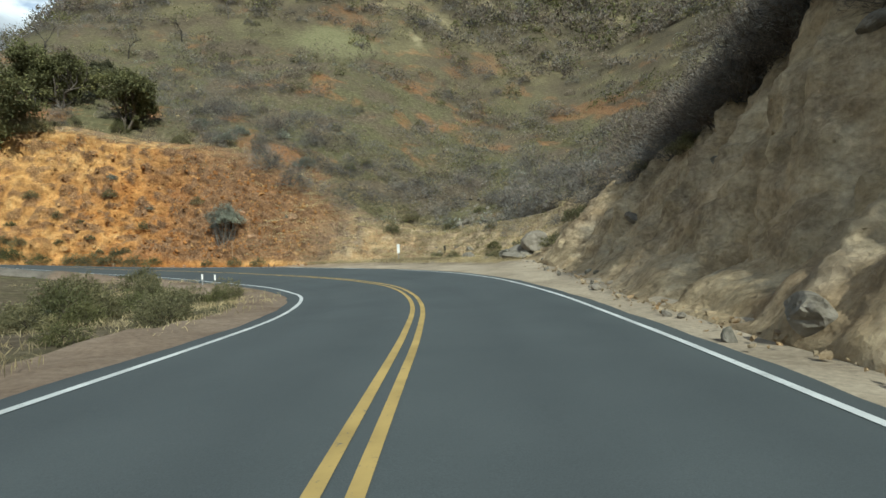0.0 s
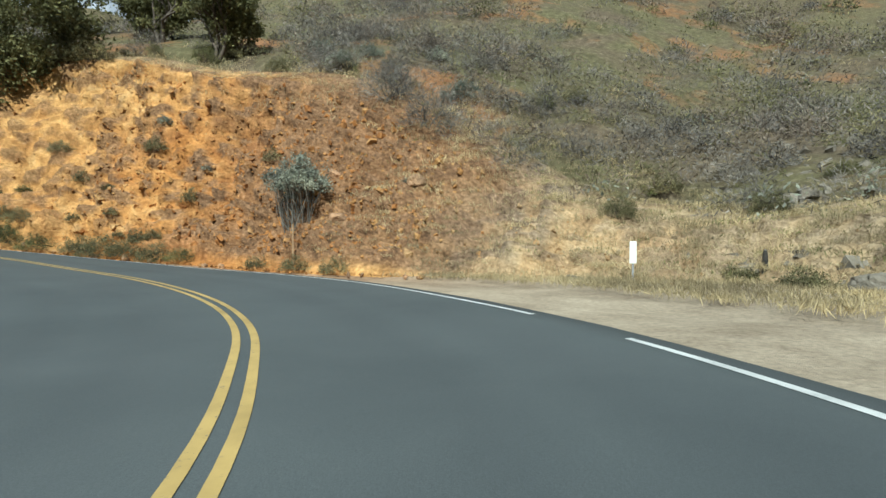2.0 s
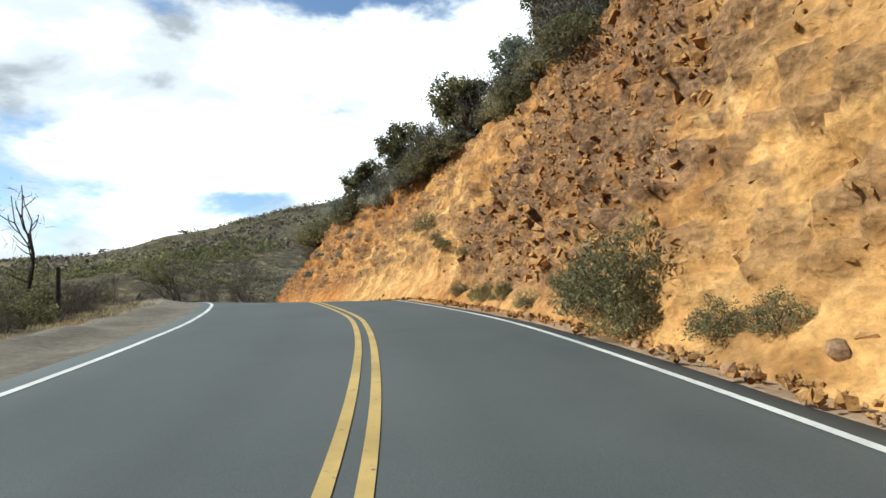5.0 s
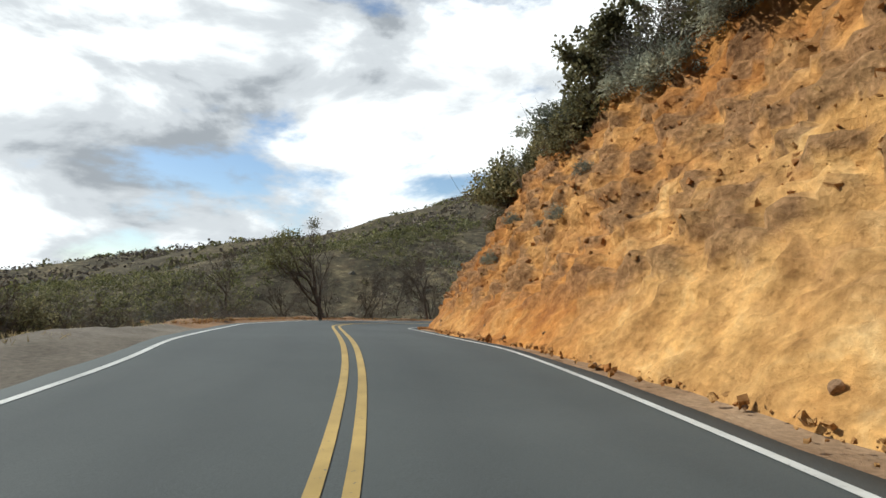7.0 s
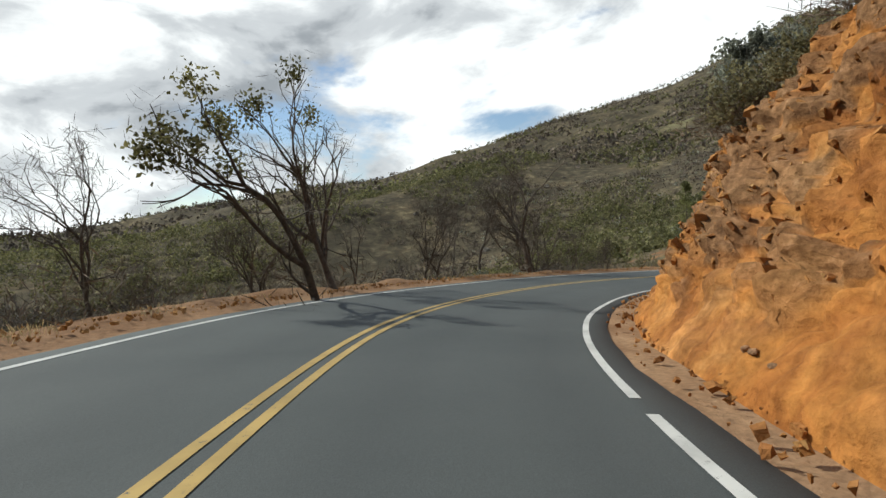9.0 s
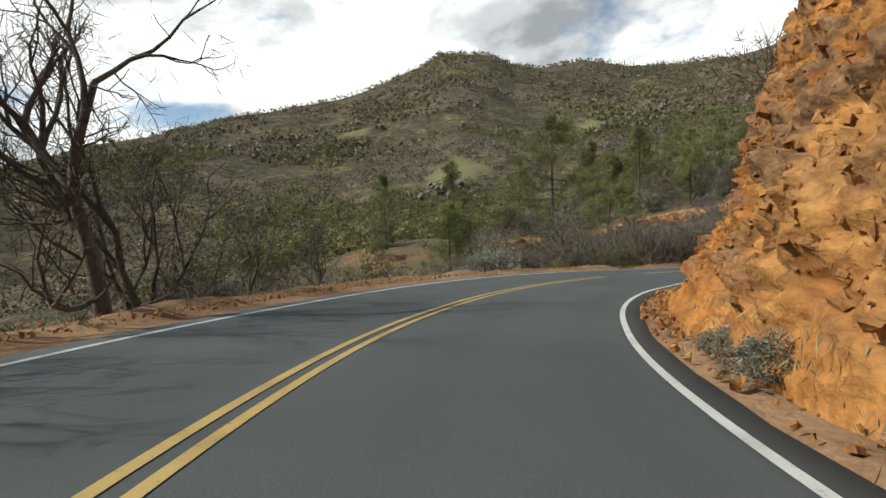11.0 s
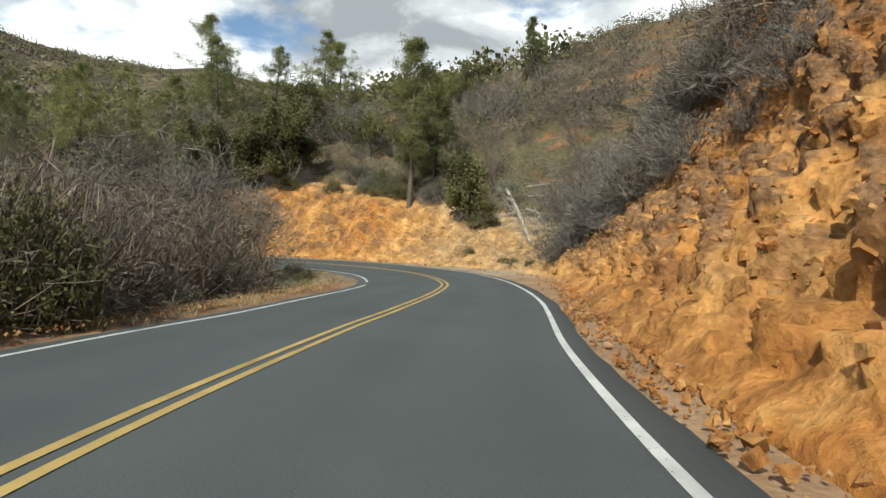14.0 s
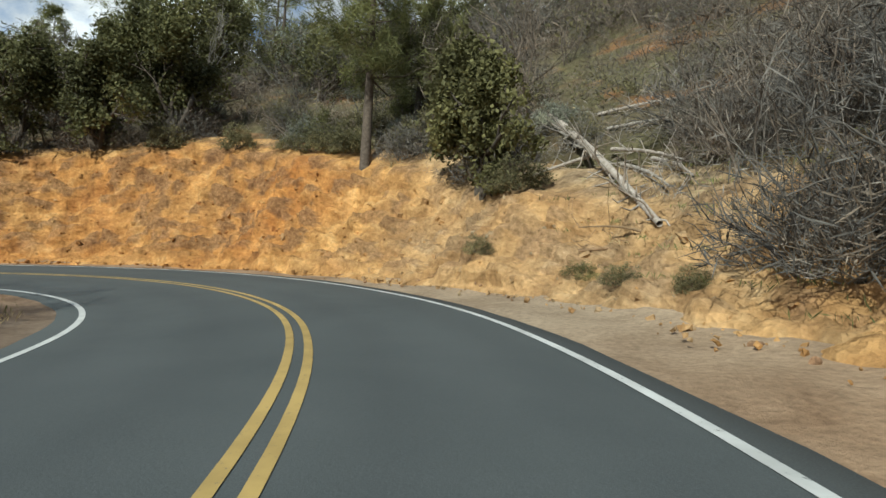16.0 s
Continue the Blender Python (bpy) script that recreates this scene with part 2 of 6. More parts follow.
def place(s, d, up=0.0):
    """World place of a point given along and across the road, up metres over the road's plane."""
    x, y, turn = axis_at(s)
    return x + d * np.cos(turn), y + d * np.sin(turn), road_z(s, d) + up


def nearest(x, y):
    """Along and across the road for any places in the plan."""
    x, y = np.ravel(x).astype(float), np.ravel(y).astype(float)
    s, d = np.empty(len(x)), np.empty(len(x))
    coarse = AXIS_XY[::4]
    for a in range(0, len(x), 20000):
        px, py = x[a:a + 20000], y[a:a + 20000]
        i = ((px[:, None] - coarse[None, :, 0]) ** 2 + (py[:, None] - coarse[None, :, 1]) ** 2).argmin(1) * 4
        best, at = np.full(len(px), 1e18), i.copy()
        for o in range(-4, 5):
            j = np.clip(i + o, 0, len(AXIS_S) - 1)
            q = (px - AXIS_XY[j, 0]) ** 2 + (py - AXIS_XY[j, 1]) ** 2
            at, best = np.where(q < best, j, at), np.minimum(q, best)
        turn = AXIS_TURN[at]
        ox, oy = px - AXIS_XY[at, 0], py - AXIS_XY[at, 1]
        side = ox * np.cos(turn) + oy * np.sin(turn)
        s[a:a + 20000] = AXIS_S[at]
        d[a:a + 20000] = np.sqrt(best) * np.where(side < 0, -1, 1)
    return s, d


def cut_rise(s, d):
    """Height over the road of the cut bank and the hill over it, for d past the foot."""
    foot, high, steep = table(FOOT, s), table(CUT_HEIGHT, s), np.tan(np.radians(table(CUT_SLOPE, s)))
    wide = high / steep
    u = np.clip((d - foot) / wide, 0, 1)
    over = np.maximum(d - foot - wide, 0)
    hill, run = table(HILL, s), table(HILL_RUN, s)
    return high * (0.7 * u + 0.3 * u * u) + hill * (np.minimum(over, run) + 0.3 * np.maximum(over - run, 0) - 0.15 * np.maximum(over - 2 * run, 0)) + 0.32 * np.maximum(over - 32, 0) * (1 - smooth(s, 56, 66)) * (1 - smooth(over, 90, 200))


# skyline of the far mountains: bearing to the left of +y, and degrees over the horizon
SKYLINE = [(-180, -1), (-150, 3), (-90, 6), (-20, 8), (30, 10), (60, 13.4), (66, 14.2), (70, 13.6), (76, 13.2), (80, 13.6), (84, 14.6), (88, 14.2), (91, 14.6), (93.5, 15.8), (97, 16.3), (98.5, 16.1), (100, 15.1), (103, 13.9), (108, 12.0), (112, 11.0),
           (116, 10.3), (120, 9.2), (124, 8.2), (128, 7.0), (133, 5.4), (137, 4.5), (144, 3.9), (153, 2.4), (165, 0.4), (176, -0.9), (180, -1)]
CENTRE = (-70.0, 10.0)


def far_z(x, y):
    ox, oy = x - CENTRE[0], y - CENTRE[1]
    r = np.hypot(ox, oy) + 1e-6
    bearing = np.degrees(np.arctan2(-ox, oy))
    a = np.array(SKYLINE, float)
    crest = np.interp(bearing, a[:, 0], a[:, 1])
    u = np.clip(r / 1500.0, 0, 1)
    line = crest * (0.22 + 0.78 * u ** 0.62)
    folds = fbm(x / 330 + 5, y / 330, 0 * x, 5) * 1.0 + 0.5 * (1 - 2 * np.abs(value_noise(x / 170, y / 170, 0 * x + 3)))
    height = r * np.tan(np.radians(line)) + folds * np.minimum(r * 0.045, 34) * (1 - 0.75 * smooth(r, 1100, 1500))
    valley = -38 * np.exp(-((r - 190) / 150.0) ** 2) * np.clip(1.2 - 0.05 * crest, 0.35, 1.2)
    beyond = np.maximum(r - 1500, 0) * 0.35
    return height + valley - beyond + 1.0


def drop_below(s, d):
    """Fall of the land on the downhill side, under the road's plane."""
    out = np.maximum(table(EDGE_DOWN, s) - table(VERGE, s) - d, 0)
    flat, fall = table(FLAT, s), table(FALL, s)
    down = np.where(out < flat, out * fall, flat * fall - (out - flat) * 0.42)
    return np.maximum(down, -34 - 0.02 * out)


def ground_z(x, y, under=True):
    """Height of the land. under: sunk below the road, its verges and the face of the cut, which are laid over it."""
    shape = np.shape(x)
    x, y = np.ravel(x).astype(float), np.ravel(y).astype(float)
    s, d = nearest(x, y)
    z = road_z(s, d)
    foot = table(FOOT, s)
    up = np.where(d > foot, cut_rise(s, d), 0.0)
    low = table(EDGE_DOWN, s) - table(VERGE, s)
    down = drop_below(s, d)
    rough = fbm(x / 9, y / 9, 0 * x, 4) * smooth(np.abs(d), 7, 20) * 1.3 + fbm(x / 31, y / 31, 0 * x + 9, 3) * smooth(np.abs(d), 20, 60) * 3.5
    base = z + np.where(d < low, down, 0)
    # below the road the slopes of neighbouring stretches run into each other
    wide = np.where((d < low - 4) & (d > -130) & (s > 80))[0]
    if len(wide):
        total = 0
        for k in range(8):
            a = k * np.pi / 4
            si, di = nearest(x[wide] + 8 * np.cos(a), y[wide] + 8 * np.sin(a))
            li = table(EDGE_DOWN, si) - table(VERGE, si)
            total = total + road_z(si, di) + np.where(di < li, drop_below(si, di), 0)
        w = smooth(low[wide] - d[wide], 4, 14)
        base[wide] = base[wide] * (1 - w) + total / 8 * w
    # past the road's far end the bank and the drop pass into one slope
    cap = (s > END - 0.3) & (d > 0)
    turn = AXIS_TURN[-1]
    across = np.abs((x - AXIS_XY[-1, 0]) * np.cos(turn) + (y - AXIS_XY[-1, 1]) * np.sin(turn)) / (np.abs(d) + 1e-6)
    near_z = np.where(cap, z + up * across + drop_below(s, -d) * (1 - across), base + up) + rough
    far = far_z(x, y)
    w = np.where(d > 0, smooth(d, 110, 230), smooth(-d, 50, 170))
    z = near_z * (1 - w) + far * w
    if under:
        wide = table(CUT_HEIGHT, s) / np.tan(np.radians(table(CUT_SLOPE, s)))
        z = z - 0.35 * (1 - smooth(-d, -low + 0.2, -low + 1.2)) * (d < 0) - 0.35 * (d >= 0) * (d < foot)
        z = z - 2.2 * smooth(d, foot - 0.5, foot + 0.6) * (1 - smooth(d, foot + wide + 1.7, foot + wide + 2.9))
    return z.reshape(shape)


# ---- building helpers ----


def mesh_of(name, verts, faces, smooth_shade=True):
    """A mesh from arrays of vertices and of faces that all have the same number of corners."""
    verts, faces = np.asarray(verts, np.float32), np.asarray(faces, np.int32)
    me = bpy.data.meshes.new(name)
    n, k = faces.shape
    me.vertices.add(len(verts))
    me.vertices.foreach_set("co", verts.ravel())
    me.loops.add(n * k)
    me.loops.foreach_set("vertex_index", faces.ravel())
    me.polygons.add(n)
    me.polygons.foreach_set("loop_start", np.arange(0, n * k, k, dtype=np.int32))
    me.polygons.foreach_set("loop_total", np.full(n, k, np.int32))
    me.polygons.foreach_set("use_smooth", np.full(n, smooth_shade, bool))
    me.update()
    me.validate()
    return me


def grid_faces(rows, cols):
    i = np.arange(rows * cols).reshape(rows, cols)
    return np.stack([i[:-1, :-1], i[:-1, 1:], i[1:, 1:], i[1:, :-1]], -1).reshape(-1, 4)


def give(ob, material):
    ob.data.materials.append(material)
    return ob


def part(name, mesh, material, parent, label=""):
    ob = new(name, mesh)
    if not ob.data.materials:
        ob.data.materials.append(material)
    ob.parent = parent
    if label:
        tagged(ob, label)
    return ob


def floats(me, name, values):
    layer = me.attributes.new(name, "FLOAT", "POINT")
    layer.data.foreach_set("value", np.asarray(values, np.float32).ravel())


class Tubes:
    """Collects tapered round sticks into one mesh."""

    def __init__(self):
        self.v, self.f, self.n = [], [], 0

    def stick(self, points, radii, sides=5):
        p, r = np.asarray(points, float), np.asarray(radii, float)
        way = np.gradient(p, axis=0)
        way /= np.linalg.norm(way, axis=1, keepdims=True) + 1e-9
        ref = np.array([0.31, 0.17, 0.93]) if abs(way[0][2]) < 0.8 else np.array([0.9, 0.3, 0.1])
        a = np.cross(way, ref)
        a /= np.linalg.norm(a, axis=1, keepdims=True) + 1e-9
        b = np.cross(way, a)
        t = np.arange(sides) * 2 * np.pi / sides
        ring = p[:, None] + r[:, None, None] * (a[:, None] * np.cos(t)[None, :, None] + b[:, None] * np.sin(t)[None, :, None])
        k = len(p)
        i = np.arange(k * sides).reshape(k, sides) + self.n
        j = np.roll(i, -1, 1)
        self.f.append(np.stack([i[:-1], j[:-1], j[1:], i[1:]], -1).reshape(-1, 4))
        self.v.append(ring.reshape(-1, 3))
        self.n += k * sides

    def mesh(self, name):
        return mesh_of(name, np.concatenate(self.v), np.concatenate(self.f))


def leaf_arrays(rng, centres, size, stretch=1.7, droop=0.0, stand=None):
    """Small pointed leaves or sprays, one at each centre, turned at random."""
    n = len(centres)
    a = rng.normal(size=(n, 3))
    if stand is not None:
        a = a * 0.55 + stand
    a[:, 2] -= droop
    a /= np.linalg.norm(a, axis=1, keepdims=True)
    b = np.cross(a, rng.normal(size=(n, 3)))
    b /= np.linalg.norm(b, axis=1, keepdims=True)
    c = np.cross(a, b)
    s = size * rng.uniform(0.6, 1.35, (n, 1))
    v = np.stack([centres - a * s * stretch * 0.5, centres + b * s * 0.5 + c * s * 0.12, centres + a * s * stretch * 0.5, centres - b * s * 0.5 + c * s * 0.12], 1)
    return v.reshape(-1, 3), np.arange(4 * n).reshape(n, 4)

# ---- materials ----


def surface(name, roughness=0.9, specular=0.2):
    mat = bpy.data.materials.new(name)
    mat.use_nodes = True
    add, link = nodes_of(mat.node_tree)
    bsdf = add("ShaderNodeBsdfPrincipled", Roughness=roughness)
    bsdf.inputs["Specular IOR Level"].default_value = specular
    out = add("ShaderNodeOutputMaterial")
    link(bsdf.outputs[0], out.inputs["Surface"])
    return mat, add, link, bsdf


def noise_node(add, link, vector, scale, detail=6.0, rough=0.55, distort=0.0):
    node = add("ShaderNodeTexNoise", Scale=scale, Detail=detail, Roughness=rough, Distortion=distort)
    link(vector, node.inputs["Vector"])
    return node.outputs["Fac"]


def mix(add, link, fac, a, b, kind="MIX"):
    node = add("ShaderNodeMixRGB")
    node.blend_type = kind
    for socket, value in ((node.inputs["Fac"], fac), (node.inputs["Color1"], a), (node.inputs["Color2"], b)):
        if isinstance(value, (int, float)):
            socket.default_value = value
        elif isinstance(value, tuple):
            socket.default_value = (*value, 1)
        else:
            link(value, socket)
    return node.outputs["Color"]


def bumped(add, link, bsdf, height, strength, distance):
    node = add("ShaderNodeBump", Strength=strength, Distance=distance)
    link(height, node.inputs["Height"])
    link(node.outputs[0], bsdf.inputs["Normal"])
    return node


def make_cut_earth():
    mat, add, link, bsdf = surface("cut_earth", 0.95, 0.12)
    at = add("ShaderNodeTexCoord").outputs["Object"]
    soil = add("ShaderNodeAttribute")
    soil.attribute_name = "soil"
    rock = add("ShaderNodeAttribute")
    rock.attribute_name = "rock"
    patch = noise_node(add, link, at, 0.22, 5, 0.6, 0.6)
    mid = noise_node(add, link, at, 1.1, 6, 0.6, 0.5)
    fine = noise_node(add, link, at, 7.0, 6, 0.65)
    brown = ramp_of(add, link, mid, [(0.25, (0.225, 0.172, 0.100)), (0.5, (0.385, 0.305, 0.185)), (0.75, (0.520, 0.435, 0.295))]).outputs["Color"]
    orange = ramp_of(add, link, mid, [(0.22, (0.190, 0.068, 0.020)), (0.42, (0.335, 0.132, 0.034)), (0.58, (0.450, 0.198, 0.052)), (0.78, (0.545, 0.300, 0.105))]).outputs["Color"]
    yellow = ramp_of(add, link, mid, [(0.22, (0.255, 0.125, 0.044)), (0.42, (0.430, 0.232, 0.080)), (0.58, (0.560, 0.325, 0.118)), (0.78, (0.680, 0.470, 0.220))]).outputs["Color"]
    orange = mix(add, link, ramp_of(add, link, soil.outputs["Fac"], [(0.72, (0, 0, 0)), (0.98, (1, 1, 1))]).outputs["Color"], yellow, orange)
    base = mix(add, link, ramp_of(add, link, soil.outputs["Fac"], [(0.05, (0, 0, 0)), (0.62, (1, 1, 1))]).outputs["Color"], brown, orange)
    pale = ramp_of(add, link, patch, [(0.5, (0, 0, 0)), (0.68, (1, 1, 1))]).outputs["Color"]
    base = mix(add, link, mix(add, link, 0.25, (0, 0, 0), pale), base, (0.46, 0.300, 0.155))
    dark = ramp_of(add, link, patch, [(0.30, (1, 1, 1)), (0.46, (0, 0, 0))]).outputs["Color"]
    base = mix(add, link, mix(add, link, 0.4, (0, 0, 0), dark), base, (0.185, 0.098, 0.050))
    stone = ramp_of(add, link, fine, [(0.3, (0.110, 0.064, 0.036)), (0.6, (0.245, 0.145, 0.078)), (0.8, (0.360, 0.240, 0.145))]).outputs["Color"]
    drab = ramp_of(add, link, fine, [(0.3, (0.130, 0.105, 0.075)), (0.6, (0.270, 0.225, 0.165)), (0.8, (0.390, 0.340, 0.265))]).outputs["Color"]
    stone = mix(add, link, ramp_of(add, link, soil.outputs["Fac"], [(0.1, (0, 0, 0)), (0.6, (1, 1, 1))]).outputs["Color"], drab, stone)
    base = mix(add, link, rock.outputs["Fac"], base, stone)
    grain = ramp_of(add, link, fine, [(0.3, (0.62, 0.60, 0.58)), (0.7, (1.22, 1.2, 1.18))]).outputs["Color"]
    base = mix(add, link, 0.8, base, grain, "MULTIPLY")
    down = add("ShaderNodeMapping")
    down.inputs["Scale"].default_value = (1.0, 1.0, 0.22)
    link(at, down.inputs["Vector"])
    washed = ramp_of(add, link, noise_node(add, link, down.outputs[0], 1.5, 6, 0.65, 0.4), [(0.34, (0.58, 0.55, 0.53)), (0.5, (1.0, 1.0, 1.0)), (0.68, (1.3, 1.28, 1.24))]).outputs["Color"]
    base = mix(add, link, 0.75, base, washed, "MULTIPLY")
    link(base, bsdf.inputs["Base Color"])
    warped = mix(add, link, 0.08, at, fine, "ADD")
    pebble = add("ShaderNodeTexVoronoi", Scale=7.0)
    link(warped, pebble.inputs["Vector"])
    ridge = noise_node(add, link, at, 3.2, 8, 0.75, 0.25)
    # broken facets: each cell stands at its own height
    facet = add("ShaderNodeTexVoronoi", Scale=3.0)
    link(warped, facet.inputs["Vector"])
    chip = add("ShaderNodeTexVoronoi", Scale=9.0)
    link(warped, chip.inputs["Vector"])
    steps = mix(add, link, 0.4, facet.outputs["Color"], chip.outputs["Color"])
    height = mix(add, link, 0.5, mix(add, link, 0.5, ridge, fine), mix(add, link, 0.35, mid, pebble.outputs["Distance"]))
    height = mix(add, link, 0.4, height, steps)
    bumped(add, link, bsdf, height, 1.0, 0.30)
    return mat


def make_hill_ground():
    mat, add, link, bsdf = surface("hill_ground", 0.97, 0.08)
    at = add("ShaderNodeTexCoord").outputs["Object"]
    wide = noise_node(add, link, at, 0.06, 6, 0.65, 0.6)
    patch = noise_node(add, link, at, 0.16, 6, 0.65, 0.4)
    fine = noise_node(add, link, at, 2.6, 7, 0.7)
    earth = ramp_of(add, link, fine, [(0.3, (0.062, 0.048, 0.032)), (0.55, (0.125, 0.098, 0.064)), (0.75, (0.215, 0.172, 0.118))]).outputs["Color"]
    grass = ramp_of(add, link, fine, [(0.3, (0.060, 0.054, 0.028)), (0.55, (0.118, 0.106, 0.055)), (0.75, (0.220, 0.192, 0.108))]).outputs["Color"]
    red = ramp_of(add, link, fine, [(0.3, (0.16, 0.072, 0.030)), (0.7, (0.34, 0.170, 0.075))]).outputs["Color"]
    bare = noise_node(add, link, at, 0.21, 5, 0.6, 0.8)
    base = mix(add, link, ramp_of(add, link, patch, [(0.42, (0, 0, 0)), (0.58, (1, 1, 1))]).outputs["Color"], earth, grass)
    cover = add("ShaderNodeAttribute")
    cover.attribute_name = "cover"
    scrub = ramp_of(add, link, patch, [(0.33, (0.034, 0.030, 0.021)), (0.52, (0.072, 0.061, 0.041)), (0.64, (0.128, 0.108, 0.070)), (0.74, (0.280, 0.245, 0.165))]).outputs["Color"]
    base = mix(add, link, ramp_of(add, link, mix(add, link, 0.5, wide, bare), [(0.53, (0, 0, 0)), (0.60, (0.75, 0.75, 0.75))]).outputs["Color"], base, red)
    slope = ramp_of(add, link, noise_node(add, link, at, 0.017, 5, 0.62, 0.9), [(0.36, (0.55, 0.56, 0.54)), (0.5, (1.0, 1.0, 0.96)), (0.62, (1.7, 1.62, 1.42))]).outputs["Color"]
    base = mix(add, link, cover.outputs["Fac"], base, mix(add, link, 0.9, scrub, slope, "MULTIPLY"))
    meadow = add("ShaderNodeAttribute")
    meadow.attribute_name = "meadow"
    base = mix(add, link, meadow.outputs["Fac"], base, ramp_of(add, link, fine, [(0.3, (0.11, 0.105, 0.050)), (0.7, (0.215, 0.195, 0.105))]).outputs["Color"])
    link(base, bsdf.inputs["Base Color"])
    bumped(add, link, bsdf, mix(add, link, 0.5, patch, fine), 0.8, 0.3)
    return mat


def make_asphalt():
    mat, add, link, bsdf = surface("asphalt", 0.86, 0.35)
    at = add("ShaderNodeTexCoord").outputs["Object"]
    wide = noise_node(add, link, at, 0.35, 4, 0.6, 0.3)
    grit = noise_node(add, link, at, 90, 3, 0.7)
    fleck = noise_node(add, link, at, 24, 4, 0.7)
    tone = ramp_of(add, link, wide, [(0.3, (0.058, 0.067, 0.067)), (0.7, (0.076, 0.086, 0.085))]).outputs["Color"]
    tone = mix(add, link, 0.7, tone, ramp_of(add, link, grit, [(0.3, (0.7, 0.7, 0.7)), (0.7, (1.3, 1.3, 1.3))]).outputs["Color"], "MULTIPLY")
    wheel = add("ShaderNodeAttribute")
    wheel.attribute_name = "wheel"
    tone = mix(add, link, wheel.outputs["Fac"], tone, mix(add, link, 0.8, tone, (0.86, 0.86, 0.87), "MULTIPLY"))
    link(tone, bsdf.inputs["Base Color"])
    bumped(add, link, bsdf, mix(add, link, 0.6, grit, fleck), 0.5, 0.01)
    return mat


def make_line_paint(name, colour, wear=0.46):
    mat, add, link, bsdf = surface(name, 0.7, 0.3)
    at = add("ShaderNodeTexCoord").outputs["Object"]
    chips = noise_node(add, link, at, 14, 6, 0.75)
    dirt = noise_node(add, link, at, 1.3, 5, 0.6)
    tone = ramp_of(add, link, dirt, [(0.25, tuple(c * 0.62 for c in colour)), (0.6, colour)]).outputs["Color"]
    tone = mix(add, link, ramp_of(add, link, chips, [(wear - 0.14, (1, 1, 1)), (wear - 0.06, (0, 0, 0))]).outputs["Color"], tone, (0.10, 0.10, 0.095))
    link(tone, bsdf.inputs["Base Color"])
    return mat


def make_verge(name, dark, light):
    mat, add, link, bsdf = surface(name, 0.97, 0.1)
    at = add("ShaderNodeTexCoord").outputs["Object"]
    soil = add("ShaderNodeAttribute")
    soil.attribute_name = "soil"
    wide = noise_node(add, link, at, 0.6, 5, 0.6, 0.3)
    fine = noise_node(add, link, at, 11, 6, 0.7)
    sand = ramp_of(add, link, wide, [(0.3, dark), (0.7, light)]).outputs["Color"]
    red = ramp_of(add, link, wide, [(0.3, (0.220, 0.115, 0.055)), (0.7, (0.370, 0.225, 0.120))]).outputs["Color"]
    tone = mix(add, link, soil.outputs["Fac"], sand, red)
    tone = mix(add, link, 0.8, tone, ramp_of(add, link, fine, [(0.3, (0.62, 0.62, 0.62)), (0.7, (1.25, 1.25, 1.25))]).outputs["Color"], "MULTIPLY")
    link(tone, bsdf.inputs["Base Color"])
    bumped(add, link, bsdf, mix(add, link, 0.6, wide, fine), 0.8, 0.06)
    return mat


def make_plain(name, dark, light, roughness=0.9, scale=6.0, island=0.0, clear=0.0, relief=0.0):
    """A natural surface with grain; island: how much alike pieces differ; clear: light let through, for leaves."""
    mat, add, link, bsdf = surface(name, roughness, 0.2)
    at = add("ShaderNodeTexCoord").outputs["Object"]
    grain = noise_node(add, link, at, scale, 5, 0.65)
    tone = ramp_of(add, link, grain, [(0.28, dark), (0.72, light)]).outputs["Color"]
    own = add("ShaderNodeObjectInfo")
    sway = ramp_of(add, link, own.outputs["Random"], [(0.0, (0.78, 0.80, 0.78)), (1.0, (1.22, 1.16, 1.10))]).outputs["Color"]
    tone = mix(add, link, 0.8, tone, sway, "MULTIPLY")
    if island:
        spread = noise_node(add, link, at, 0.42, 2, 0.5)
        tone = mix(add, link, 1.0, tone, ramp_of(add, link, spread, [(0.3, (0.5, 0.5, 0.52)), (0.5, (0.95, 0.95, 0.95)), (0.7, (1.5, 1.45, 1.38))]).outputs["Color"], "MULTIPLY")
        geo = add("ShaderNodeNewGeometry")
        vary = ramp_of(add, link, geo.outputs["Random Per Island"], [(0.0, (1 - island,) * 3), (1.0, (1 + island,) * 3)]).outputs["Color"]
        tone = mix(add, link, 1.0, tone, vary, "MULTIPLY")
    link(tone, bsdf.inputs["Base Color"])
    if relief:
        bumped(add, link, bsdf, noise_node(add, link, at, scale * 1.5, 7, 0.7), 0.8, relief)
    if clear:
        glow = add("ShaderNodeBsdfTranslucent")
        link(tone, glow.inputs["Color"])
        both = add("ShaderNodeMixShader", Fac=clear)
        link(bsdf.outputs[0], both.inputs[1])
        link(glow.outputs[0], both.inputs[2])
        for node in mat.node_tree.nodes:
            if node.type == "OUTPUT_MATERIAL":
                link(both.outputs[0], node.inputs["Surface"])
    return mat


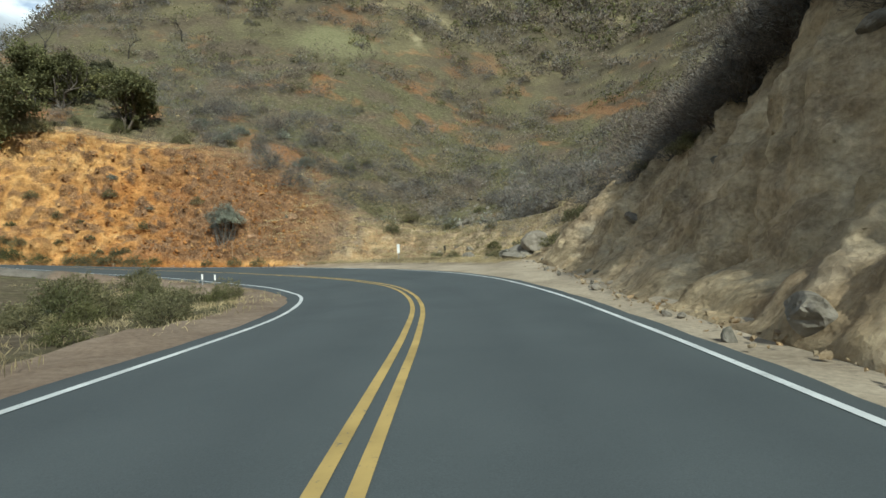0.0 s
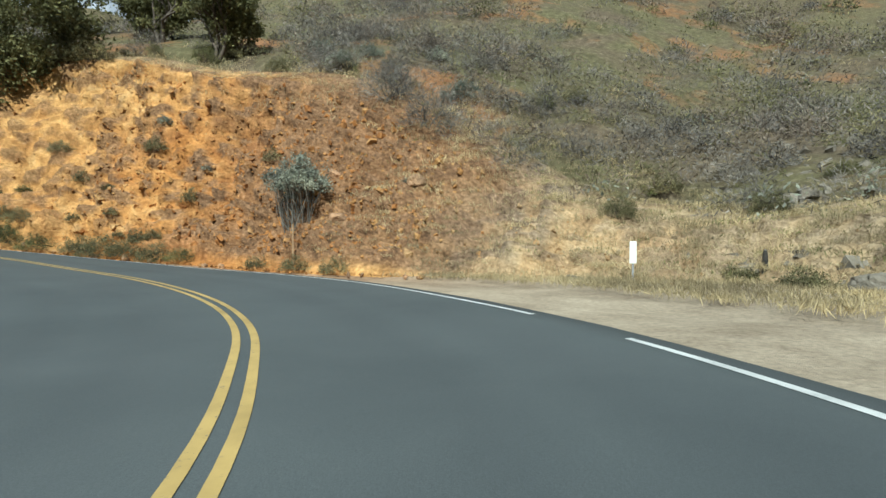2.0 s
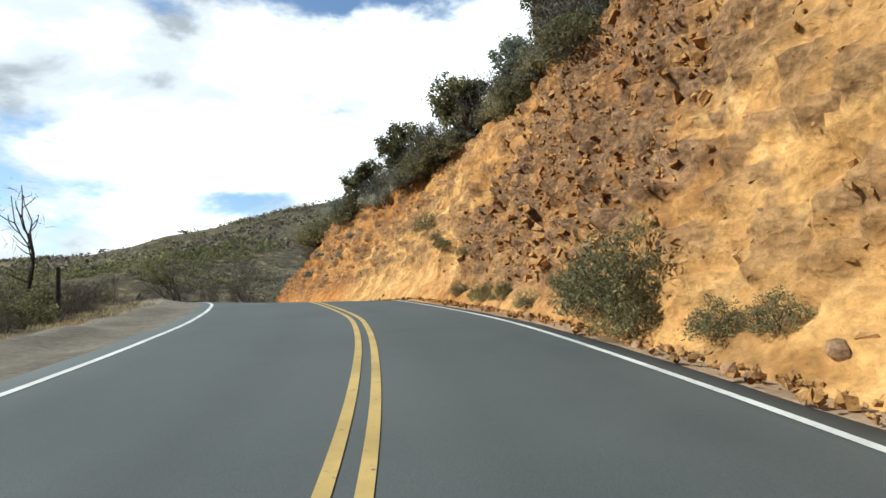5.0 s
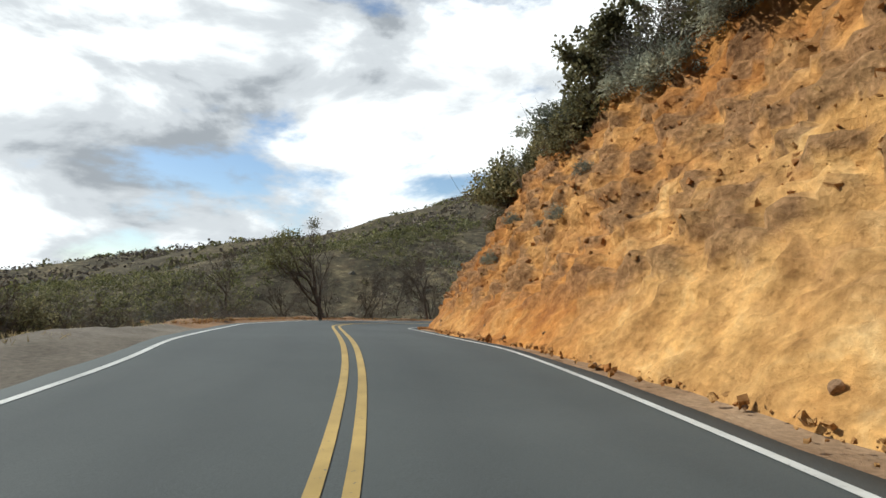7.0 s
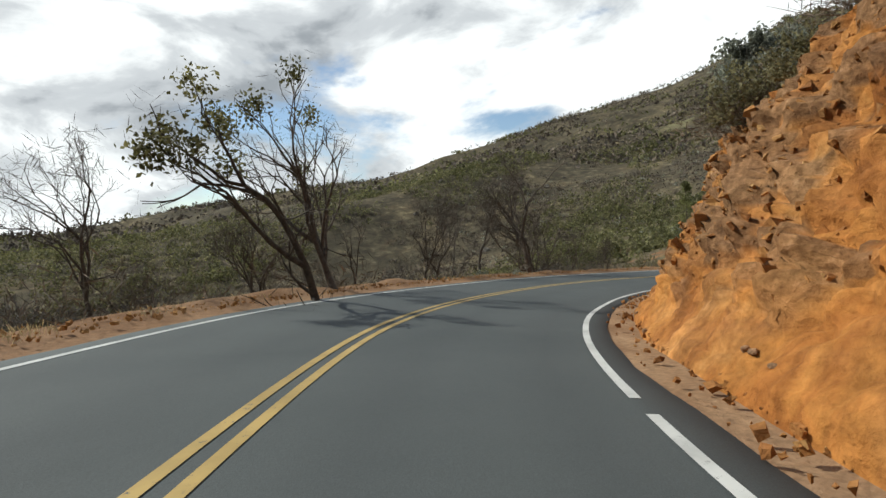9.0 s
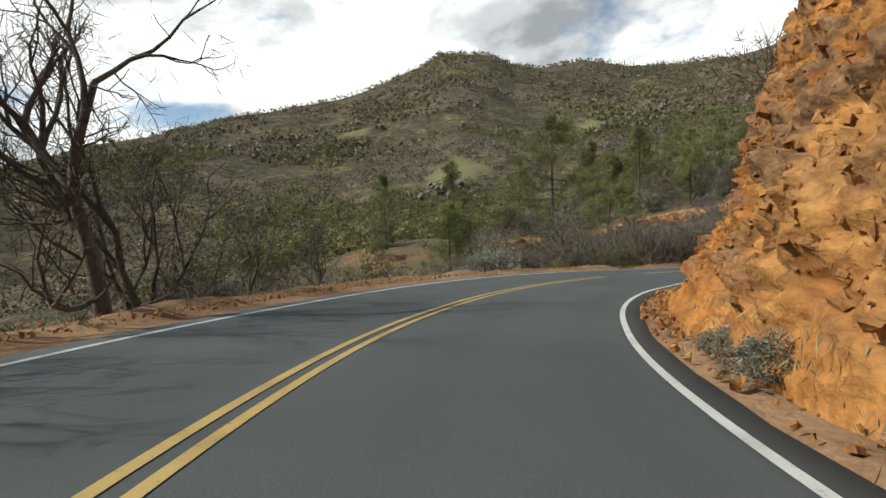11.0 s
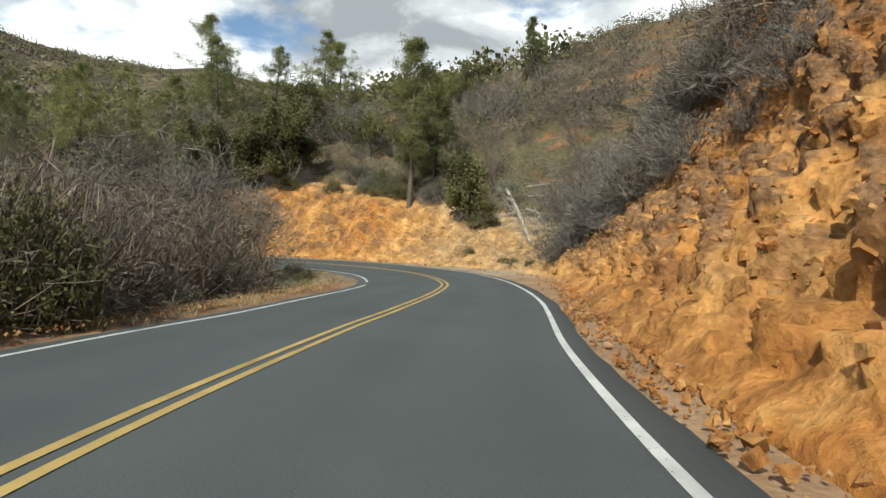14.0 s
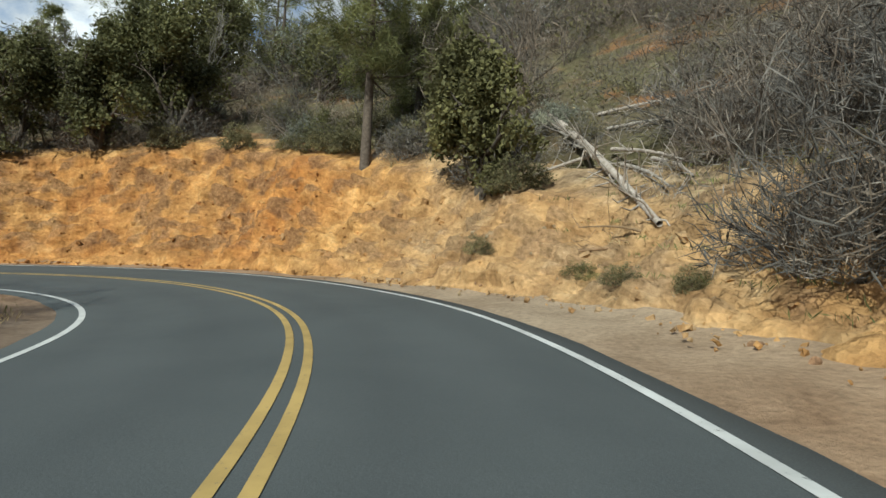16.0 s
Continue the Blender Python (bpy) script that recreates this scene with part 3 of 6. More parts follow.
CUT_EARTH, HILL_GROUND, ASPHALT = make_cut_earth(), make_hill_ground(), make_asphalt()
VERGE_DIRT = make_verge("verge_dirt", (0.245, 0.200, 0.140), (0.430, 0.365, 0.265))
VERGE_GRAVEL = make_verge("verge_gravel", (0.112, 0.096, 0.075), (0.222, 0.195, 0.158))
WHITE_PAINT = make_line_paint("white_paint", (0.56, 0.57, 0.54))
YELLOW_PAINT = make_line_paint("yellow_paint", (0.44, 0.31, 0.105))
BARK = make_plain("bark", (0.050, 0.041, 0.033), (0.140, 0.118, 0.096), 0.95, 9)
GREY_TWIG = make_plain("grey_twig", (0.092, 0.086, 0.077), (0.222, 0.210, 0.190), 0.95, 5, 0.35)
BROWN_TWIG = make_plain("brown_twig", (0.090, 0.074, 0.059), (0.228, 0.192, 0.155), 0.95, 5, 0.35)
PALE_WOOD = make_plain("pale_dead_wood", (0.22, 0.19, 0.16), (0.46, 0.42, 0.37), 0.9, 7)
BLACK_WOOD = make_plain("charred_wood", (0.020, 0.018, 0.016), (0.075, 0.066, 0.058), 0.95, 7)
LEAF_DARK = make_plain("dark_green_leaf", (0.084, 0.086, 0.036), (0.210, 0.208, 0.092), 0.65, 3, 0.4, 0.35)
LEAF_OLIVE = make_plain("olive_leaf", (0.118, 0.112, 0.056), (0.285, 0.268, 0.145), 0.65, 3, 0.4, 0.4)
LEAF_SAGE = make_plain("silver_leaf", (0.165, 0.182, 0.142), (0.350, 0.372, 0.305), 0.7, 3, 0.3, 0.35)
NEEDLE = make_plain("pine_needle", (0.112, 0.124, 0.048), (0.285, 0.292, 0.125), 0.6, 2, 0.35, 0.4)
DRY_GRASS = make_plain("dry_grass", (0.24, 0.195, 0.105), (0.48, 0.41, 0.25), 0.9, 2, 0.3, 0.25)
GREEN_GRASS = make_plain("green_grass", (0.085, 0.105, 0.035), (0.22, 0.23, 0.09), 0.9, 2, 0.3, 0.25)
STONE = make_plain("broken_stone", (0.13, 0.078, 0.046), (0.34, 0.215, 0.125), 0.95, 5, 0.3, relief=0.03)
GREY_STONE = make_plain("grey_boulder", (0.095, 0.084, 0.066), (0.27, 0.245, 0.20), 0.95, 2.2, relief=0.08)
DARK_ROCK = make_plain("dark_cliff_rock", (0.070, 0.064, 0.055), (0.21, 0.19, 0.16), 0.95, 0.4, relief=0.5)

# ---- ground ----


# pale grass clearings: place, half width, half depth
MEADOWS = ((-354.0, -33.0, 17.0, 17.0), (-14.0, 78.0, 5.0, 7.0), (-640.0, -150.0, 22.0, 70.0), (-560.0, 60.0, 14.0, 40.0))


def in_meadow(x, y):
    ragged = 0.5 * fbm(x / 14, y / 14, 0 * x + 21, 3)
    return np.max([1 - smooth(np.hypot((x - a) / deep, (y - b) / wide) + ragged, 0.75, 1.05) for a, b, wide, deep in MEADOWS], axis=0)


def build_ground():
    def ticks(a, b, step, reach):
        mid = np.arange(a, b + 0.1, step)
        out = step * 1.06 ** np.arange(1, 400)
        out = np.cumsum(out)
        out = out[out < reach]
        return np.r_[a - out[::-1], mid, b + out]

    gx, gy = ticks(-200, 40, 1.15, 4200), ticks(-35, 105, 1.15, 4200)
    x, y = np.meshgrid(gx, gy, indexing="ij")
    z = ground_z(x, y)
    me = mesh_of("ground", np.stack([x, y, z], -1).reshape(-1, 3), grid_faces(len(gx), len(gy))[:, ::-1])
    sx, dx = nearest(x, y)
    floats(me, "cover", np.where(dx > 0, 0.9 * smooth(dx, 24, 80), np.where(sx > 88, 0.9 * smooth(-dx, 7, 24), 0.85 * smooth(-dx, 14, 60))))
    floats(me, "meadow", in_meadow(x, y))
    return tagged(give(new("ground", me), HILL_GROUND), "rough hillside of dry grass, brown earth and scree", "hillside", kind="structure")


build_ground()


def ribbon(name, s, offsets, ups, reverse=False):
    """A sheet along the road: offsets and ups are arrays of (stations, columns)."""
    x, y, z = place(s[:, None], offsets, ups)
    v = np.stack([x, y, z], -1)
    f = grid_faces(len(s), offsets.shape[1])
    return v, f


def build_road():
    s = np.arange(START, END, 0.6)
    lo, hi = table(EDGE_DOWN, s) - 0.35, table(EDGE_UP, s) + 0.3
    ragged = 0.07 * fbm(s / 1.1, 0 * s, 0 * s, 3)
    u = np.linspace(0, 1, 15)
    off = (lo - ragged)[:, None] * (1 - u) + (hi + ragged)[:, None] * u
    up = 0.035 - 0.03 * np.abs(2 * u - 1)[None, :] ** 2 + 0 * off
    # edges turn down into the verge
    off = np.c_[off[:, :1] - 0.05, off, off[:, -1:] + 0.05]
    up = np.c_[up[:, :1] - 0.16, up, up[:, -1:] - 0.16]
    v, f = ribbon("road", s, off, up)
    me = mesh_of("road", v.reshape(-1, 3), f[:, ::-1])
    mid = table(MIDDLE, s)[:, None]
    lane = np.where(off > mid, off - (mid + hi[:, None]) / 2, off - (mid + lo[:, None]) / 2)
    floats(me, "wheel", np.exp(-((np.abs(lane) - 0.75) / 0.35) ** 2))
    return tagged(give(new("road", me), ASPHALT), "grey worn asphalt mountain road with painted lines", "road", kind="structure")


def crown(s, off):
    lo, hi = table(EDGE_DOWN, s) - 0.35, table(EDGE_UP, s) + 0.3
    return 0.035 - 0.03 * np.abs(2 * (off - lo) / (hi - lo) - 1) ** 2


def build_line(rows, a, b, width, shift, material, name, label):
    s = np.arange(a, b, 0.5)
    off = table(rows, s) + shift + 0.02 * fbm(s / 4, 0 * s + shift, 0 * s, 2)
    cols = np.stack([off - width / 2, off + width / 2], 1)
    v, f = ribbon(name, s, cols, crown(s, off)[:, None] + 0.007 + 0 * cols)
    return tagged(give(new(name, mesh_of(name, v.reshape(-1, 3), f[:, ::-1])), material), label, "road marking", kind="structure")


build_road()
for a, b in ((START, 27.5), (29.0, 96.5), (96.5, END)):
    build_line(EDGE_UP, a, b, 0.10, -0.05, WHITE_PAINT, "edge_line", "worn white edge line on the asphalt")
for a, b in ((START, 163.6), (165.2, END)):
    build_line(EDGE_DOWN, a, b, 0.10, 0.05, WHITE_PAINT, "edge_line", "worn white edge line on the asphalt")
for a, b in ((START, 46.5), (54, 134.8), (138.0, END)):
    build_line(MIDDLE, a, b, 0.095, -0.105, YELLOW_PAINT, "centre_line", "faded yellow centre line on the asphalt")
for a, b in ((START, 46.5), (48.6, 52.4), (54, 134.8), (138.0, END)):
    build_line(MIDDLE, a, b, 0.095, 0.105, YELLOW_PAINT, "centre_line", "faded yellow centre line on the asphalt")


def build_verges():
    s = np.arange(START, END, 0.4)
    for side in ("up", "down"):
        if side == "up":
            a, b = table(EDGE_UP, s) + 0.22, table(FOOT, s) + 0.5
            n = 26
        else:
            b, a = table(EDGE_DOWN, s) - 0.27, table(EDGE_DOWN, s) - table(VERGE, s) - 1.2
            n = 16
        u = np.linspace(0, 1, n)
        off = a[:, None] * (1 - u) + b[:, None] * u
        x, y, z = place(s[:, None], off)
        edge = u if side == "up" else 1 - u
        bumps = 0.05 * fbm(x / 0.8, y / 0.8, 0 * x, 3) + 0.09 * fbm(x / 2.6, y / 2.6, 0 * x + 2, 3)
        lift = bumps * smooth(edge, 0.02, 0.25)[None, :]
        if side == "down":
            # a low lip of rubble before the slope falls away
            lift = lift + 0.16 * np.exp(-((edge - 0.55) / 0.2) ** 2)[None, :] * (0.6 + fbm(x / 1.7, y / 1.7, 0 * x, 2)) - 0.5 * smooth(edge, 0.75, 1.0)[None, :]
        else:
            lift = lift + 0.12 * smooth(edge, 0.6, 1)[None, :]
        v = np.stack([x, y, z - 0.012 + lift], -1)
        f = grid_faces(len(s), n)[:, ::-1]
        me = mesh_of("verge", v.reshape(-1, 3), f)
        tone = table(SOIL, s)[:, None] * 0.85 + 0 * off
        if side == "down":
            tone = np.where((s > 88)[:, None], tone, np.where((s < 42)[:, None], 0.3, 0.0))
        floats(me, "soil", tone)
        tagged(give(new("verge", me), VERGE_DIRT if side == "up" else VERGE_GRAVEL), "strip of bare dirt and gravel beside the asphalt", "verge", kind="structure")


build_verges()

# ---- the cut bank ----
ROCKY = [(-40, 0.3), (15, 0.35), (24, 0.4), (34, 0.7), (38, 1.15), (47, 1.15), (51, 0.9), (55, 0.75), (59, 0.9), (62, 1.25), (69, 1.25), (73, 0.6), (78, 0.95), (88, 0.95), (96, 0.9),
         (102, 1.15), (120, 1.15), (131, 1.0), (140, 1.15), (164, 1.2), (168, 0.6), (176, 0.6), (182, 0.85), (225, 0.8)]


TALUS = [(-40, 0.2), (34, 0.2), (40, 0.12), (66, 0.14), (74, 0.3), (88, 0.32), (100, 0.25), (125, 0.2), (134, 0.1), (156, 0.1), (166, 0.15), (225, 0.15)]


def cut_points(s, u):
    """Places on the cut's face; u runs from 0 at the foot to 1 at the top, and on over the edge to 1.3."""
    foot, high, steep = table(FOOT, s), table(CUT_HEIGHT, s), np.tan(np.radians(table(CUT_SLOPE, s)))
    wide = high / steep
    low = np.minimum(u, 1)
    d = foot + wide * low + np.maximum(u - 1, 0) * 9.0
    x, y, turn = axis_at(s)
    rise = cut_rise(s, d)
    z = road_z(s, np.minimum(d, 9)) + rise
    px, py = x + d * np.cos(turn), y + d * np.sin(turn)
    # outward: away from the hill and up
    a = np.arctan(steep)
    out = np.stack([-np.cos(turn) * np.sin(a), -np.sin(turn) * np.sin(a), np.cos(a) + 0 * turn], -1)
    return np.stack([px, py, z], -1), out


def cut_relief(p, s, u):
    x, y, z = p[..., 0], p[..., 1], p[..., 2]
    rocky = table(ROCKY, s)
    warp = fbm(x / 2.5, y / 2.5, z / 2.5, 2)
    near, border, own = blocks(x * 0.62 + warp * 0.5, y * 0.62 + warp * 0.5, z * 0.75)
    near2, border2, own2 = blocks(x * 1.7, y * 1.7, z * 2.0 + warp)
    near3, border3, own3 = blocks(x * 3.6 + warp, y * 3.6, z * 4.2)
    bulge = 0.8 * fbm(x / 5.5, y / 5.5, z / 6.5, 3)
    # rills and buttresses of the bare earth bank before the first bend
    bulge = bulge + (1 - smooth(s, 16, 24)) * (0.55 * value_noise(s / 3.1 - u * 1.6, 0 * s, 0 * s + 3) + 0.36 * (1 - 2 * np.abs(value_noise(s / 0.9 - u * 1.1, u, 0 * s))) + 0.16 * fbm(s / 0.5 - u * 2, u * 5, 0 * s + 6, 3))
    gullies = 0.35 * (1 - 2 * np.abs(value_noise(s / 2.2, 0 * s, z * 0.08)))
    chunk = (own - 0.5) * 0.24 * smooth(border, 0.0, 0.3) + (own2 - 0.5) * 0.26 * smooth(border2, 0, 0.15) - (near2 - 0.4) * 0.30 + (own3 - 0.5) * 0.14 - (near3 - 0.4) * 0.20
    grain = 0.26 * fbm(x * 1.6, y * 1.6, z * 1.6, 4, 0.7)
    talus = table(TALUS, s)
    fade = (0.3 + 0.7 * smooth(u, 0.35 * talus, talus)) * smooth(u, 0.0, 0.04) * (1 - 0.85 * smooth(u, 0.97, 1.12))
    return (bulge + gullies * (1.15 - 0.5 * rocky) + chunk * 1.2 * rocky + grain) * fade + 0.05 * fade, rocky * smooth(own2, 0.45, 0.7) * smooth(u, 0.05, 0.3)


CUT_GRID = []


def build_cut():
    step = 0.16
    s = np.arange(START, END, step)
    u = np.r_[np.linspace(0, 1, 88), np.linspace(1.02, 1.32, 12)]
    S, U = np.meshgrid(s, u, indexing="ij")
    p, out = cut_points(S, U)
    lift, stone = cut_relief(p, S, U)
    v = p + out * lift[..., None]
    v[:, 0, 2] -= 0.15
    v[..., 2] -= (0.5 * smooth(U, 1.18, 1.32))
    me = mesh_of("cut_bank", v.reshape(-1, 3), grid_faces(len(s), len(u))[:, ::-1], True)
    CUT_GRID.extend((s, u, v))
    tone = table(SOIL, S) + 0.22 * fbm(v[..., 0] / 6, v[..., 1] / 6, v[..., 2] / 3, 3) * (table(SOIL, S) > 0.3)
    floats(me, "soil", np.clip(tone, 0, 1) * (1 - 0.45 * smooth(U, 1.0, 1.15)))
    # 59-71 brown stone; 33-46 red-brown stone, plus grazing-sun shade put into the colour
    band = 0.6 * smooth(S, 59, 62) * (1 - smooth(S, 68, 71)) + 0.9 * smooth(S, 33, 36) * (1 - smooth(S, 41, 46))
    floats(me, "rock", np.clip(stone * 0.8 + band * smooth(U, 0.02, 0.12), 0, 1))
    return tagged(give(new("cut_bank", me), CUT_EARTH), "steep road cut of orange and brown broken rock", "road cut", kind="structure")


build_cut()


def face_point(s, u):
    """A place on the cut's face as it is built, for what grows or lies on it."""
    along, across, v = CUT_GRID
    i = int(np.clip(np.searchsorted(along, s) - 1, 0, len(along) - 2))
    j = int(np.clip(np.searchsorted(across, u) - 1, 0, len(across) - 2))
    a = float(np.clip((s - along[i]) / (along[i + 1] - along[i]), 0, 1))
    b = float(np.clip((u - across[j]) / (across[j + 1] - across[j]), 0, 1))
    p = (v[i, j] * (1 - b) + v[i, j + 1] * b) * (1 - a) + (v[i + 1, j] * (1 - b) + v[i + 1, j + 1] * b) * a
    return Vector(p)

# ---- plants ----
RNG = np.random.default_rng(7)


def dome(rng, n, inner=0.0, flat=1.0):
    """Points in a dome of radius 1 over the ground."""
    p = rng.normal(size=(n, 3))
    p[:, 2] = np.abs(p[:, 2])
    p /= np.linalg.norm(p, axis=1, keepdims=True)
    r = (inner ** 3 + (1 - inner ** 3) * rng.random((n, 1))) ** (1 / 3)
    lumps = 1 + 0.22 * fbm(p[:, 0] * 2.3 + rng.random() * 50, p[:, 1] * 2.3, p[:, 2] * 2.3, 2)[:, None] * 2
    p = p * r * lumps
    p[:, 2] = p[:, 2] * flat + 0.06
    return p


def shrub_stems(rng, n, reach, name, thick=0.022, twigs=5):
    tubes = Tubes()
    for tip in dome(rng, n, 0.7, 1.1) * reach:
        base = rng.normal(size=3) * (0.10, 0.10, 0)
        bend = (base + tip) / 2 + rng.normal(size=3) * 0.10 + (0, 0, 0.12)
        t = np.linspace(0, 1, 4)[:, None]
        line = base * (1 - t) ** 2 + 2 * bend * t * (1 - t) + tip * t * t
        tubes.stick(line, np.linspace(thick, thick * 0.3, 4), 3)
        for _ in range(twigs):
            u = rng.uniform(0.35, 1.0)
            a = base * (1 - u) ** 2 + 2 * bend * u * (1 - u) + tip * u * u
            way = (tip - base) * 0.25 + rng.normal(size=3) * 0.2 + (0, 0, 0.06)
            tubes.stick([a, a + way * 0.55 + rng.normal(size=3) * 0.03, a + way], [thick * 0.4, thick * 0.28, thick * 0.12], 3)
    return tubes.mesh(name)


def leaf_clumps(rng, centres, each, spread, size, name, stretch=1.7, stand=0.0):
    c = np.repeat(centres, each, 0) + rng.normal(size=(len(centres) * each, 3)) * spread
    c[:, 2] = np.maximum(c[:, 2], 0.02)
    up = None
    if stand:
        out = c - np.array([0, 0, 0.2])
        up = stand * out / (np.linalg.norm(out, axis=1, keepdims=True) + 1e-6)
    return mesh_of(name, *leaf_arrays(rng, c, size, stretch, 0.0, up), False)


def make_grey_shrub(seed, material):
    rng = np.random.default_rng(seed)
    thing = new("bare_shrub")
    part("woody_base", shrub_stems(rng, 15, 0.95, "woody_base", 0.018, 5), material, thing)
    c = dome(rng, 1350, 0.3, 1.05)
    out = c / (np.linalg.norm(c, axis=1, keepdims=True) + 1e-6)
    part("crown", mesh_of("crown", *leaf_arrays(rng, c, 0.013, 17, 0, out * 0.9), False), material, thing)
    return thing


def make_leafy_shrub(seed, material, name="leafy_shrub", size=0.029, clumps=150, stretch=3.2):
    rng = np.random.default_rng(seed)
    thing = new(name)
    part("woody_base", shrub_stems(rng, 14, 0.9, "woody_base", 0.014, 3), BARK, thing)
    part("foliage", leaf_clumps(rng, dome(rng, clumps, 0.4, 1.0), 27, 0.085, size, "foliage", stretch, 0.5), material, thing)
    return thing


def grow(tubes, rng, at, way, length, radius, depth, spread=0.75, rise=0.12, tips=None, sides=6):
    """A limb that bends and forks."""
    line = [at]
    for _ in range(3):
        way = way + rng.normal(size=3) * 0.16 + (0, 0, rise)
        way = way / np.linalg.norm(way)
        line.append(line[-1] + way * length / 3)
    tubes.stick(line, np.linspace(radius, radius * 0.62, 4), sides if depth > 1 else 3)
    if depth == 0:
        if tips is not None:
            tips.append(line[-1])
        return
    for n in range(rng.integers(2, 4)):
        side = rng.normal(size=3)
        side -= way * (side @ way)
        side /= np.linalg.norm(side) + 1e-9
        turned = way + side * spread * rng.uniform(0.6, 1.2)
        grow(tubes, rng, line[-1 if n else 2], turned / np.linalg.norm(turned), length * rng.uniform(0.6, 0.82), radius * 0.6, depth - 1, spread, rise, tips, sides)
        if depth >= 2 and rng.random() < 0.6:
            a = np.array(line[1])
            out = rng.normal(size=3)
            grow(tubes, rng, a, out / np.linalg.norm(out), length * 0.45, radius * 0.35, max(depth - 2, 0), spread, rise, tips, sides)


def make_bare_tree(seed, height, material=BARK, name="bare_tree", forks=4, stems=1, lean=0.1, mistletoe=False, spray=1500, thick=0.017):
    rng = np.random.default_rng(seed)
    thing = new(name)
    tubes, tips = Tubes(), []
    for k in range(stems):
        way = np.array([rng.normal() * lean + (k - (stems - 1) / 2) * 0.28, rng.normal() * lean, 1.0])
        grow(tubes, rng, np.array([(k - (stems - 1) / 2) * 0.3, 0, -0.3]), way / np.linalg.norm(way), height * 0.33, height * thick, forks, 0.62, 0.10, tips)
    part("trunk", tubes.mesh("trunk"), material, thing)
    tips = np.array(tips)
    n = min(len(tips) * 6, spray)
    c = tips[rng.integers(0, len(tips), n)] + rng.normal(size=(n, 3)) * height * 0.03
    part("crown", mesh_of("crown", *leaf_arrays(rng, c, 0.014, 28, 0), False), material, thing)
    if mistletoe:
        high = tips[tips[:, 2] > np.percentile(tips[:, 2], 60)]
        balls = high[rng.integers(0, len(high), 7)]
        part("mistletoe", leaf_clumps(rng, balls, 150, 0.19, 0.07, "mistletoe", 1.8), LEAF_DARK, thing, "round green mistletoe clumps")
    return thing


def make_oak(seed, height, width, material=LEAF_DARK, clumps=190, name="oak_tree", each=46):
    rng = np.random.default_rng(seed)
    thing = new(name)
    tubes, tips = Tubes(), []
    for _ in range(2):
        way = np.array([rng.normal() * 0.25, rng.normal() * 0.25, 1.0])
        grow(tubes, rng, np.array([rng.normal() * 0.1, rng.normal() * 0.1, -0.3]), way / np.linalg.norm(way), height * 0.33, height * 0.028, 3, 0.8, 0.05, tips)
    part("trunk", tubes.mesh("trunk"), BARK, thing)
    tips = np.array(tips)
    # lobes of foliage round the ends of the limbs, with gaps between
    lobes = rng.normal(size=(11, 3))
    lobes /= np.linalg.norm(lobes, axis=1, keepdims=True)
    lobes = lobes * rng.uniform(0.45, 0.8, (11, 1)) * (width / 2, width / 2, height * 0.42) + (0, 0, height * 0.56)
    lobes[:, 2] = np.maximum(lobes[:, 2], height * 0.2)
    own = rng.integers(0, 11, clumps)
    swell = rng.uniform(0.13, 0.26, 11)[own][:, None]
    c = rng.normal(size=(clumps, 3))
    c /= np.linalg.norm(c, axis=1, keepdims=True)
    c = lobes[own] + c * rng.uniform(0.5, 1.0, (clumps, 1)) * swell * (width, width, height * 0.72)
    c[:, 2] = np.maximum(c[:, 2], 0.25)
    c = np.concatenate([c, tips[rng.integers(0, len(tips), clumps // 5)]])
    part("crown", leaf_clumps(rng, c, each, height * 0.036, 0.085 + height * 0.0045, "crown", 1.7), material, thing)
    return thing


def make_pine(seed, height, width=0.36, bare=0.2, whorls=20, material=NEEDLE, name="pine_tree"):
    rng = np.random.default_rng(seed)
    thing = new(name)
    tubes, tufts = Tubes(), []
    t = np.linspace(0, 1, 8)
    lean = rng.normal(size=2) * 0.03
    line = np.stack([lean[0] * height * t + 0.05 * np.sin(t * 5 + seed), lean[1] * height * t + 0.05 * np.cos(t * 4), height * t - 0.3], 1)
    tubes.stick(line, height * 0.017 * (1.05 - t), 8)
    for h in np.linspace(bare, 0.97, whorls):
        reach = height * width * 0.68 * (1 - h) ** 0.75 * (0.5 + 0.5 * min(1.0, (h - bare) / 0.22)) * rng.uniform(0.55, 1.2) + 0.3
        for _ in range(rng.integers(3, 6)):
            a = rng.uniform(0, 2 * np.pi)
            r = reach * rng.uniform(0.5, 1.15)
            at = np.array([np.interp(h, t, line[:, 0]), np.interp(h, t, line[:, 1]), h * height - 0.3])
            tip = at + (math.cos(a) * r, math.sin(a) * r, r * rng.uniform(-0.05, 0.5) * (0.4 + h))
            mid = (at + tip) / 2 - (0, 0, 0.12 * r)
            tubes.stick([at, mid, tip], [0.012 * height * (1.1 - h) * 0.45, 0.02, 0.008], 4)
            for u in np.linspace(0.45, 1.0, 7):
                tufts.append(at * (1 - u) ** 2 + 2 * mid * u * (1 - u) + tip * u * u + rng.normal(size=3) * (0.2, 0.2, 0.12) * r ** 0.6)
    part("trunk", tubes.mesh("trunk"), BARK, thing)
    part("foliage", leaf_clumps(rng, np.array(tufts), 42, 0.015 * height, 0.018 + 0.0013 * height, "foliage", 12.0), material, thing)
    return thing


def lay(thing, at, size=1.0, turn=0.0, lean=(0, 0)):
    thing.matrix_basis = pose(*at, lean[0], lean[1], turn) @ Matrix.Diagonal((size, size, size, 1))
    return thing


